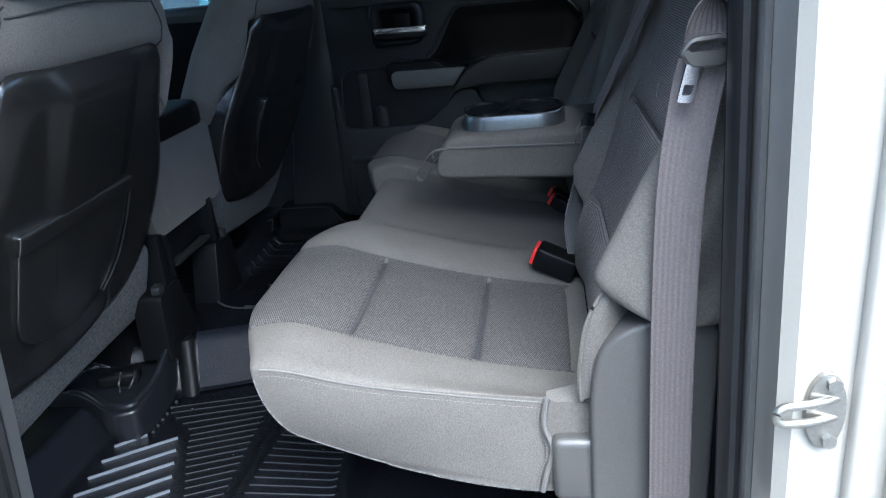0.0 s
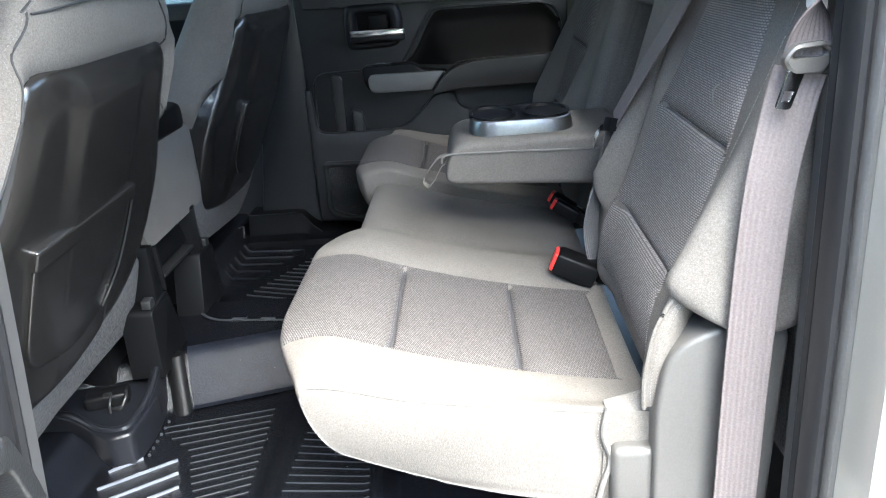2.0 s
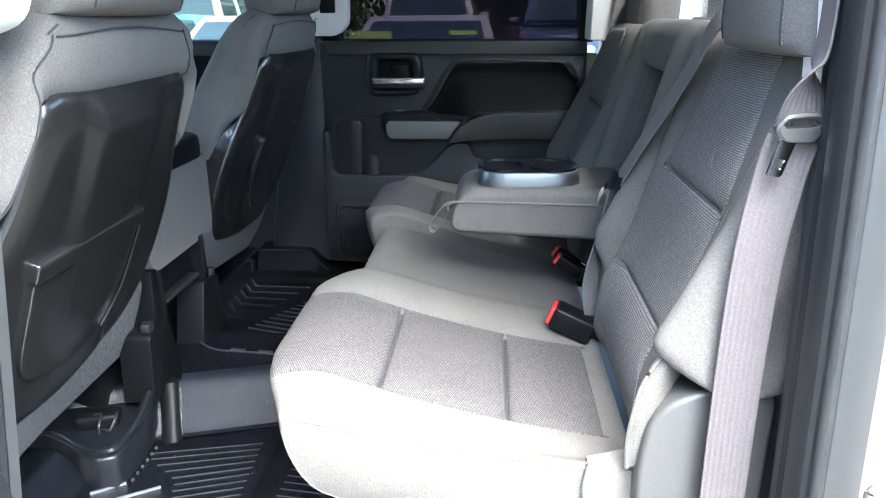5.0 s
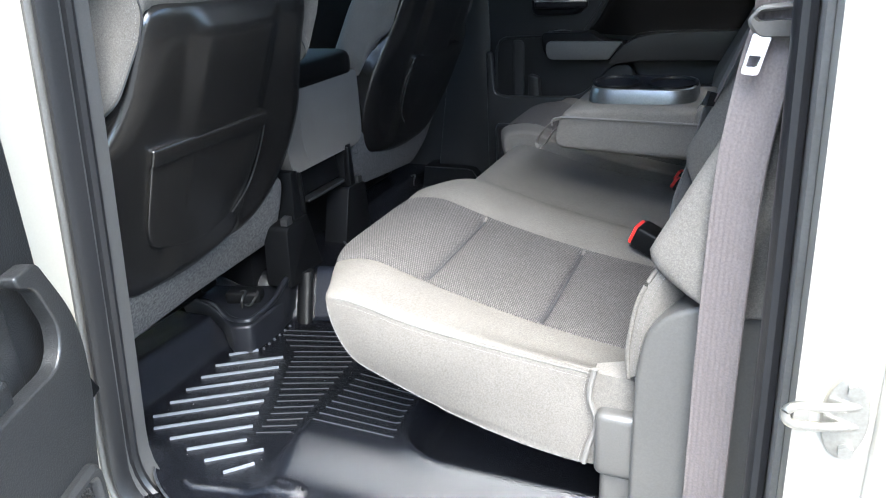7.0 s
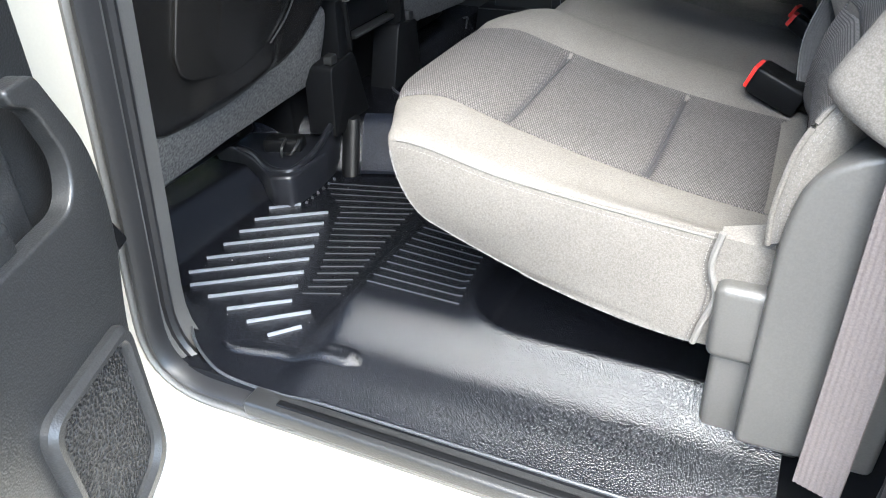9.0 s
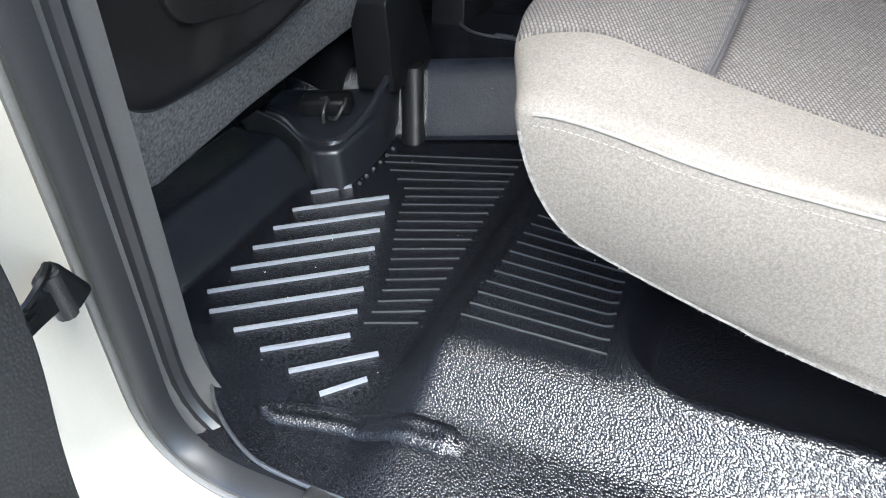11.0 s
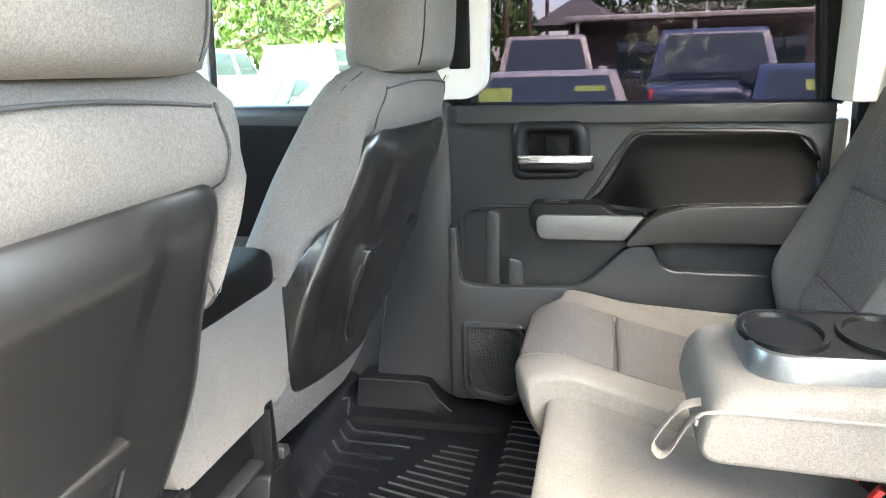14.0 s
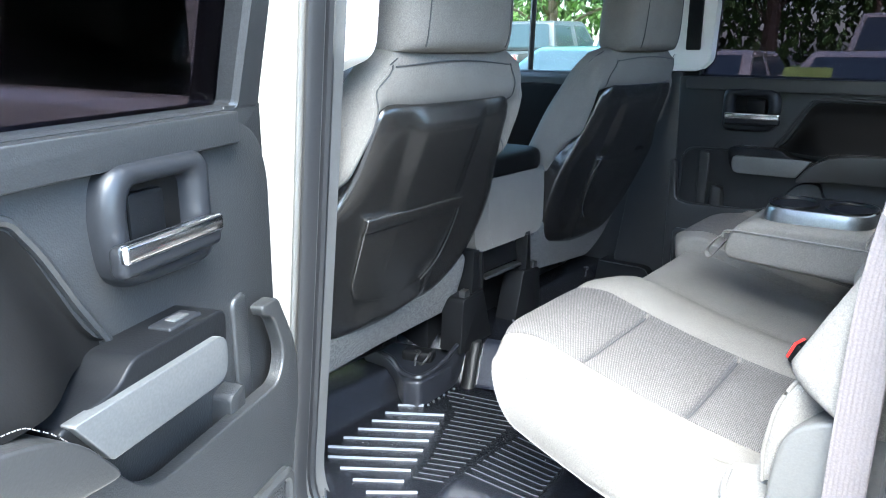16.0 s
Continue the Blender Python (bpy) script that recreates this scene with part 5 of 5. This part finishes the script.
    # carpet skirt below the shell
    skirt = rpoly([(0.25, 0.36), (-0.29, 0.36), (-0.315, 0.29, 0.03), (-0.325, 0.185, 0.03), (0.0, 0.158), (0.185, 0.145, 0.03), (0.240, 0.21)], 0.03, 5)
    part("carpet_skirt", prism(skirt, -0.04, -0.002, lay, 0.008, 3), CARPET, s, "charcoal carpet skirt")
    # cushion, frame and rails
    part("seat_cushion", rbox((-1.06, yc, 0.285), (0.50, 0.50, 0.15), 0.05, 5), CLOTH, s, "grey cloth cushion")
    part("seat_frame", rbox((-1.09, yc, 0.16), (0.40, 0.47, 0.16), 0.02, 3), BLACK, s, "black steel seat frame")
    for k in (-1, 1):
        rail = part("rail", rbox((-1.08, yc + k * 0.19, 0.15), (0.40, 0.045, 0.05), 0.006, 2), BLACK, s, "black steel rail")
        part("rail_foot", rbox((-0.925, yc + k * 0.19, 0.12), (0.09, 0.06, 0.06), 0.014, 3), BLACK, rail, "worn rail foot cover")
    bar = curve([(-0.800, yc + 0.195, 0.095), (-0.782, yc + 0.190, 0.100), (-0.775, yc + 0.165, 0.092), (-0.775, yc + 0.160, 0.072)], 6)
    part("latch_wire", tube(bar, 0.0028, 6), GRAPHITE, s)
    hy = yc
    size = ((-0.565, hy, 0.866), 0.378, 0.160, 0.224, 0.06)
    hr = headrest(s, "grey cloth headrest", *size)
    for k in (-1, 1):
        seam_line([headrest_skin(*size, t, radians(k * 40)) for t in np.linspace(0.06, 0.94, 34)], hr, (0.0, -k * 0.005, 0.0))
    return s


front_seat("driver_seat", "grey cloth driver seat with a black back shell and pocket", 1.197, -1, 0.290)
front_seat("passenger_seat", "grey cloth passenger seat with a black back shell and pocket", 2.180, 1, 0.290)
# middle front seat folded down as an armrest
jump = thing("middle_front_seat", "folded middle front seat with grey cloth back and black armrest top", "car seat", (-0.80, YC, 0.10), group="front seats")
part("back_cloth", loft([[Vector((x0 + (0.02 if 0.15 < t < 0.85 else 0.0), y, z)) for y, z in [(YC + p.x * (1 - 0.04 * t), p.y) for p in rpoly([(-0.165, 0.345, 0.05), (0.208, 0.345, 0.05), (0.208, 0.545, 0.03), (-0.165, 0.545, 0.03)], 0.04, 6)]] for t, x0 in ((0.0, -0.95), (0.5, -0.765), (0.8, -0.73), (1.0, -0.71))]), CLOTH, jump, "grey cloth seat back")
part("armrest_top", loft([[Vector((x, YC + 0.008 + (p.x - 0.008) * s, 0.566 + (p.y - 0.566) * s)) for p in rpoly([(-0.172, 0.536, 0.02), (0.188, 0.536, 0.02), (0.188, 0.600, 0.035), (-0.172, 0.600, 0.035)], 0.03, 6)] for x, s in ((-1.07, 0.92), (-1.05, 1.0), (-0.765, 1.0), (-0.738, 0.99), (-0.720, 0.95), (-0.708, 0.88), (-0.701, 0.76), (-0.699, 0.55))]), SOFT, jump, "black padded armrest top", sharp=60)
line = curve([(-0.708, YC - 0.075, 0.355), (-0.704, YC - 0.10, 0.41), (-0.704, YC - 0.105, 0.47), (-0.708, YC - 0.095, 0.53)], 8)
stitches(line, jump)
for k in (-1, 1):
    def at(a, b, d, k=k):
        return Vector((-0.77 + d, YC + k * a - (0.035 if k < 0 else 0.0), b + 0.012))
    leg = part("leg", prism(rpoly([(0.092, 0.225), (0.137, 0.225), (0.130, 0.345), (0.100, 0.345)], 0.006, 3), 0.0, 0.062, at, 0.005), BLACK, jump, "black steel leg")
    part("flange", prism(rpoly([(0.092, 0.235), (0.100, 0.235), (0.106, 0.338), (0.099, 0.338)], 0.002, 2), 0.055, 0.071, at, 0.002), BLACK, leg)
    part("leg_foot", prism(rpoly([(0.040, 0.07), (0.195, 0.07), (0.182, 0.222, 0.012), (0.088, 0.232, 0.012)], 0.01, 3), 0.0, 0.068, at, 0.006), BLACK, jump, "black moulded leg foot")
    part("leg_cap", prism(rpoly([(0.148, 0.224), (0.174, 0.224), (0.172, 0.242), (0.150, 0.245)], 0.004, 3), 0.045, 0.064, at, 0.003), GRAPHITE, leg, "worn grey cap")
part("cross_panel", rbox((-0.750, YC, 0.312), (0.03, 0.19, 0.085), 0.008, 2, (0, -12, 0)), BLACK, jump)
part("base_box", rbox((-0.90, YC, 0.15), (0.16, 0.44, 0.23), 0.012, 2), BLACK, jump)
part("lip", rbox((-0.728, YC, 0.262), (0.03, 0.185, 0.010), 0.004, 2), GRAPHITE, jump)

# ---------------------------------------------------------------- outside
ASPHALT = material("grey asphalt", (0.085, 0.083, 0.08), 0.9, grain=0.6, grain_size=0.01, spread=0.25, stain=0.2, stain_size=1.5)
GRASS = material("summer grass", (0.10, 0.17, 0.035), 0.9, grain=0.8, grain_size=0.05, spread=0.5, stain=0.3, stain_size=2.0)
LEAF = material("summer leaves", (0.075, 0.14, 0.03), 0.7, grain=0.0, spread=0.5, grain_size=0.3, stain=0.4, stain_size=1.2)
BARK = material("brown bark", (0.11, 0.08, 0.055), 0.9, grain=0.8, grain_size=0.03)
TYRE = material("tyre rubber", (0.02, 0.02, 0.02), 0.8)
DARKGLASS = material("dark car glass", (0.03, 0.045, 0.05), 0.06, stain=0.05)
TEAL = material("dark teal car paint", (0.05, 0.13, 0.16), 0.25, coat=0.9)
NAVY = material("dark blue car paint", (0.03, 0.05, 0.09), 0.3, coat=0.9)
structure("ground", sheet(lambda u, v: Vector((-300 + 600 * u, -300 + 600 * v, ground_z(-300 + 600 * v))), 12, 400, (0, 0, -0.1)), ASPHALT, "grey asphalt car lot", "ground")
structure("lawn", sheet(lambda u, v: Vector((-60 + 120 * u, 21 + 40 * v, ground_z(21 + 40 * v) + 0.03 + 0.05 * math.sin(9 * u))), 24, 24), GRASS, "bright grass strip beyond the car lot", "lawn")


def car(name, label, at, heading, paint, kind, group="parked cars"):
    """A parked car from a side profile: heading in degrees, 0 faces +x."""
    c = thing(name, label, "car", at, group=group)
    m = pose(*at, 0, 0, heading)
    if kind == "sedan":
        low = [(-2.3, 0.35), (-2.35, 0.62), (-2.15, 0.90), (-1.35, 0.98), (1.0, 0.96), (2.0, 0.80), (2.35, 0.62), (2.3, 0.32)]
        cab = [(-1.75, 0.95), (-0.95, 1.42), (0.25, 1.44), (1.15, 0.95)]
        w = 0.89
    else:
        low = [(-2.85, 0.5), (-2.9, 1.05), (-1.0, 1.10), (1.0, 1.12), (2.5, 1.08), (2.85, 0.95), (2.9, 0.45)]
        cab = [(-1.05, 1.08), (-0.85, 1.82), (0.75, 1.84), (1.45, 1.10)]
        w = 0.98

    def body(profile, w0, w1, bev):
        bm = bmesh.new()
        prof = rpoly(profile, 0.14, 5)
        zs = [p.y for p in prof]
        z0, z1 = min(zs), max(zs)
        rows = []
        for y in (-1, -0.9, 0.9, 1):
            row = []
            for p in prof:
                t = (p.y - z0) / (z1 - z0)
                ww = w0 + (w1 - w0) * t
                s = 0.985 if abs(y) == 1 else 1.0
                row.append(Vector((p.x * s, y * ww, z0 + (p.y - z0) * s)))
            rows.append(row)
        bm.free()
        bm = loft(rows)
        bm.transform(m)
        return bm

    part("body", body(low, w, w * 0.97, 0.1), paint, c, "painted car body")
    part("cabin", body(cab, w * 0.93, w * 0.74, 0.08), paint, c, "painted roof and pillars")
    z0, z1 = cab[0][1], cab[1][1]

    def glass(pts):
        bm = bmesh.new()
        bm.faces.new([bm.verts.new(p) for p in pts])
        r = bmesh.ops.extrude_face_region(bm, geom=bm.faces[:])
        bmesh.ops.translate(bm, verts=[v for v in r["geom"] if isinstance(v, bmesh.types.BMVert)], vec=(0, 0, 0.012))
        bm.transform(m)
        return bm

    def width(t):
        return w * (0.93 + (0.74 - 0.93) * t)

    for (xa, xb), nm in (((cab[3][0], cab[2][0]), "windscreen"), ((cab[0][0], cab[1][0]), "rear_window")):
        k = 0.03 if xa > 0 else -0.03
        part(nm, glass([Vector((xa + (xb - xa) * t + k, sy * width(t) * 0.86, z0 + (z1 - z0) * t + 0.012)) for t, sy in ((0.12, -1), (0.12, 1), (0.86, 1), (0.86, -1))]), DARKGLASS, c, "dark glass")
    for sy in (-1, 1):
        xm = (cab[1][0] + cab[2][0]) / 2 + 0.1
        for a, b in (((cab[0][0], cab[1][0]), (xm - 0.05, xm - 0.05)), ((xm + 0.05, xm + 0.05), (cab[3][0], cab[2][0]))):
            def edge(pair, t, k):
                return pair[0] + (pair[1] - pair[0]) * t + k
            pts = [Vector((edge(a, 0.15, 0.14), sy * (width(0.15) + 0.006), z0 + (z1 - z0) * 0.15)), Vector((edge(b, 0.15, -0.14 if b[0] > xm else 0), sy * (width(0.15) + 0.006), z0 + (z1 - z0) * 0.15)),
                   Vector((edge(b, 0.84, -0.10 if b[0] > xm else 0), sy * (width(0.84) + 0.006), z0 + (z1 - z0) * 0.84)), Vector((edge(a, 0.84, 0.10), sy * (width(0.84) + 0.006), z0 + (z1 - z0) * 0.84))]
            part("side_window", glass(pts), DARKGLASS, c, "dark glass")
        mir = rbox((cab[3][0] - 0.25, sy * (w + 0.08), z0 + 0.08), (0.10, 0.2, 0.14), 0.04, 3)
        mir.transform(m)
        part("mirror", mir, paint, c)
        for x in (low[0][0] * 0.62, low[-1][0] * 0.62):
            r = 0.33 if kind == "sedan" else 0.40
            t = tube([(x, sy * (w - 0.16), r), (x, sy * (w + 0.01), r)], r, 20)
            t.transform(m)
            wh = part("wheel", t, TYRE, c, "black tyre")
            h = tube([(x, sy * (w - 0.02), r), (x, sy * (w + 0.02), r)], r * 0.6, 14)
            h.transform(m)
            part("rim", h, SILVER, wh, "silver rim")
        for x, mt, nm in ((low[0][0] + 0.03, RED, "tail_lamp"), (low[-1][0] - 0.02, SILVER, "headlamp")):
            lamp = rbox((x, sy * (w - 0.16), low[1][1] + (0.10 if kind == "sedan" else -0.18)), (0.10, 0.24, 0.16 if kind == "sedan" else 0.30), 0.03, 3)
            lamp.transform(m)
            part(nm, lamp, mt, c)
    return c


for kind, label, x, y, heading, paint in (
        ("sedan", "dark teal sedan parked nose towards the truck", -4.75, 10.3, -92, TEAL), ("sedan", "white sedan parked between teal and white cars", -2.75, 9.3, -88, PAINT),
        ("sedan", "white sedan facing the truck, yellow sheet in its windscreen", -0.73, 9.0, -90, PAINT), ("pickup", "white pickup parked tail first behind the teal sedan", -6.4, 16.6, 90, PAINT),
        ("pickup", "white pickup parked tail first behind the white sedan", -1.28, 16.4, 90, PAINT), ("pickup", "dark blue pickup parked tail first in the far row", 1.40, 13.4, 88, NAVY),
        ("sedan", "dark blue sedan parked at the end of the near row", 2.05, 9.3, -95, NAVY), ("pickup", "silver pickup parked far along the far row", -9.6, 17.5, 90, SILVER)):
    c = car(kind, label, (x, y, ground_z(y)), heading, paint, kind)
NEON = material("yellow sale sheet", (0.22, 0.30, 0.06), 0.7)
white_sedan, dark_sedan = bpy.data.objects["sedan.002"], bpy.data.objects["sedan.003"]
part("sale_sheet", rbox((-1.26, 7.93, ground_z(9.0) + 1.20), (0.44, 0.006, 0.20), 0, turn=(-32, 0, 0)), NEON, white_sedan, "yellow sale sheet in the windscreen")
for k in range(4):
    part("printed_bar", rbox((-1.26, 7.90 + 0.027 * k, ground_z(9.0) + 1.145 + 0.043 * k), (0.36, 0.004, 0.016), 0, turn=(-32, 0, 0)), NAVY, white_sedan)
part("price_sticker", rbox((-0.31, 8.00, ground_z(9.0) + 1.265), (0.28, 0.006, 0.055), 0, turn=(-32, 0, 0)), NEON, white_sedan, "yellow price sticker")
part("sale_sheet", rbox((1.85, 8.26, ground_z(9.3) + 1.24), (0.46, 0.006, 0.11), 0, turn=(-32, 0, -5)), NEON, dark_sedan, "pale sale sheet in the windscreen")


def tree(at, h, spread, seed, n=900):
    rnd = random.Random(seed)
    t = thing("tree", "leafy green tree behind the car lot", "tree", at, group="trees behind the lot")
    o = Vector(at)
    trunk = curve([o, o + Vector((0.1, 0, h * 0.3)), o + Vector((-0.1, 0.1, h * 0.62)), o + Vector((0.0, 0, h * 0.9))], 6)
    loops = []
    for i, p in enumerate(trunk):
        r = 0.035 * h * (1 - 0.85 * i / (len(trunk) - 1))
        loops.append([p + Vector((r * math.cos(a), r * math.sin(a), 0)) for a in np.linspace(0, 2 * math.pi, 8, endpoint=False)])
    limbs = [loft(loops)]
    clumps = []
    for i in range(16):
        a, z = rnd.uniform(0, 6.28), rnd.uniform(0.25, 0.95)
        r = spread * (1.05 - 0.75 * abs(z - 0.45)) * rnd.uniform(0.5, 1.0)
        end = o + Vector((r * math.cos(a), r * math.sin(a), h * (0.12 + 0.9 * z)))
        limbs.append(tube([o + Vector((0, 0, h * z * 0.7)), o.lerp(end, 0.5) + Vector((0, 0, h * z * 0.42)), end], 0.008 * h, 5))
        clumps.append((end, spread * rnd.uniform(0.28, 0.5)))
    part("trunk", join(*limbs), BARK, t, "brown trunk and limbs")
    verts, faces = [], []
    for i in range(n):
        c, r = clumps[rnd.randrange(len(clumps))]
        d = Vector((rnd.gauss(0, 1), rnd.gauss(0, 1), rnd.gauss(0, 0.8))).normalized() * r * rnd.uniform(0.3, 1.1)
        p, s = c + d, rnd.uniform(0.065, 0.15) * h / 8
        q = Euler((rnd.uniform(0, 6), rnd.uniform(0, 6), rnd.uniform(0, 6))).to_matrix()
        k = len(verts)
        for a, b in ((-1, 0), (0, -0.45), (1.1, 0), (0, 0.5)):
            verts.append(p + q @ Vector((a * s, b * s, 0.15 * s * abs(a))) - o)
        faces.append((k, k + 1, k + 2, k + 3))
    me = bpy.data.meshes.new("crown")
    me.from_pydata(verts, [], faces)
    me.materials.append(LEAF)
    cr = new("crown", me)
    cr.parent = t
    tagged(cr, "crown of small green leaves", kind="stuff")
    return t


rnd = random.Random(5)
for i in range(17):
    x = -40 + 4.0 * i + rnd.uniform(-1, 1)
    if abs(x + 2.2) < 3.0 or 0.5 < x < 5:
        continue
    y = 31 + rnd.uniform(-3, 4)
    tree((x, y, ground_z(y)), rnd.uniform(8.5, 13), rnd.uniform(3.0, 4.6), 20 + i, 11000)


def wood(name, label, x0, x1, y0, y1, count, height, gap):
    """A belt of leaves, too far to tell its trees apart; gap: (place along x, depth) of a dip in its top."""
    verts, faces = [], []
    for i in range(count):
        x, y = rnd.uniform(x0, x1), rnd.uniform(y0, y1)
        top = height + 3.0 * noise.noise(Vector((x * 0.22, 0.3, 0.0))) - gap[1] * math.exp(-((x - gap[0]) / 2.2) ** 2)
        p = Vector((x, y, ground_z(y) + top * rnd.random() ** 0.8))
        q, sz, k = Euler((rnd.uniform(0, 6), rnd.uniform(0, 6), rnd.uniform(0, 6))).to_matrix(), rnd.uniform(0.18, 0.42), len(verts)
        for a, b in ((-1, 0), (0, -0.5), (1.1, 0), (0, 0.55)):
            verts.append(p + q @ Vector((a * sz, b * sz, 0.2 * sz * abs(a))))
        faces.append((k, k + 1, k + 2, k + 3))
    me = bpy.data.meshes.new(name)
    me.from_pydata(verts, [], faces)
    me.materials.append(LEAF)
    tagged(new(name, me), label, "wood", "", "stuff")


wood("far_wood", "dense green summer wood behind the lot", -60, 45, 42, 50, 42000, 9.5, (-3.3, 7.5))
# Unseen belt of leaves, added to block low sky light and darken reflections.
wood("unseen_near_wood", "unseen wood added on the open door's side to block low sky light", -50, 50, -26, -20, 36000, 8.5, (60.0, 0.0))
BOARD = material("brown building cladding", (0.08, 0.062, 0.052), 0.8, grain=0.4, grain_size=0.02)
ROOF = material("grey shingle roof", (0.16, 0.15, 0.145), 0.9, grain=0.6, grain_size=0.03)
GZ = ground_z(27)
shop = thing("shop_building", "low brown shop with a flat canopy, gable and sign", "building", (2.6, 26.5, GZ))
part("wall", rbox((3.2, 28.0, GZ + 1.3), (9.0, 3.0, 2.6), 0.02), BOARD, shop, "brown clad wall")
part("canopy", rbox((2.4, 25.4, GZ + 2.62), (7.6, 2.0, 0.16), 0.04), PAINT, shop, "pale flat canopy")
part("gable", prism([(-2.6, 2.55), (0.6, 2.55), (-1.0, 3.45)], 0, 4.0, lambda a, b, d: Vector((a, 25.9 + d, GZ + b))), ROOF, shop, "grey gable roof")
for x in (-1.0, 2.4, 5.8):
    part("canopy_post", rbox((x, 24.6, GZ + 1.27), (0.12, 0.12, 2.55), 0.02), PAINT, shop)
for x in (1.0, 3.4, 5.2):
    part("shop_window", rbox((x, 26.48, GZ + 1.4), (1.5, 0.05, 1.2), 0.01), DARKGLASS, shop, "dark shop window")
txt = bpy.data.curves.new("sign_text", "FONT")
txt.body, txt.size, txt.extrude, txt.align_x = "ALL ABOUT AUTO INSURANCE", 0.30, 0.02, "CENTER"
holder = new("sign_text", txt)
dg = bpy.context.evaluated_depsgraph_get()
me = bpy.data.meshes.new_from_object(holder.evaluated_get(dg))
bpy.data.objects.remove(holder)
bm = bmesh.new()
bm.from_mesh(me)
bm.transform(pose(1.7, 24.5, GZ + 2.74, 90, 0, 0))
part("sign_letters", bm, PAINT, shop, "white sign letters on the canopy")
for x, y in ((-4.6, 36.0), (-4.1, 42.0), (-3.9, 52.0)):
    pole = thing("utility_pole", "wooden utility pole with a crossarm behind the lot", "utility pole", (x, y, ground_z(y)), group="utility poles")
    part("post", tube([(x, y, ground_z(y)), (x, y, ground_z(y) + 6.2)], 0.12, 8), BARK, pole)
    part("crossarm", rbox((x, y, ground_z(y) + 5.8), (1.8, 0.12, 0.14), 0.02), BARK, pole)
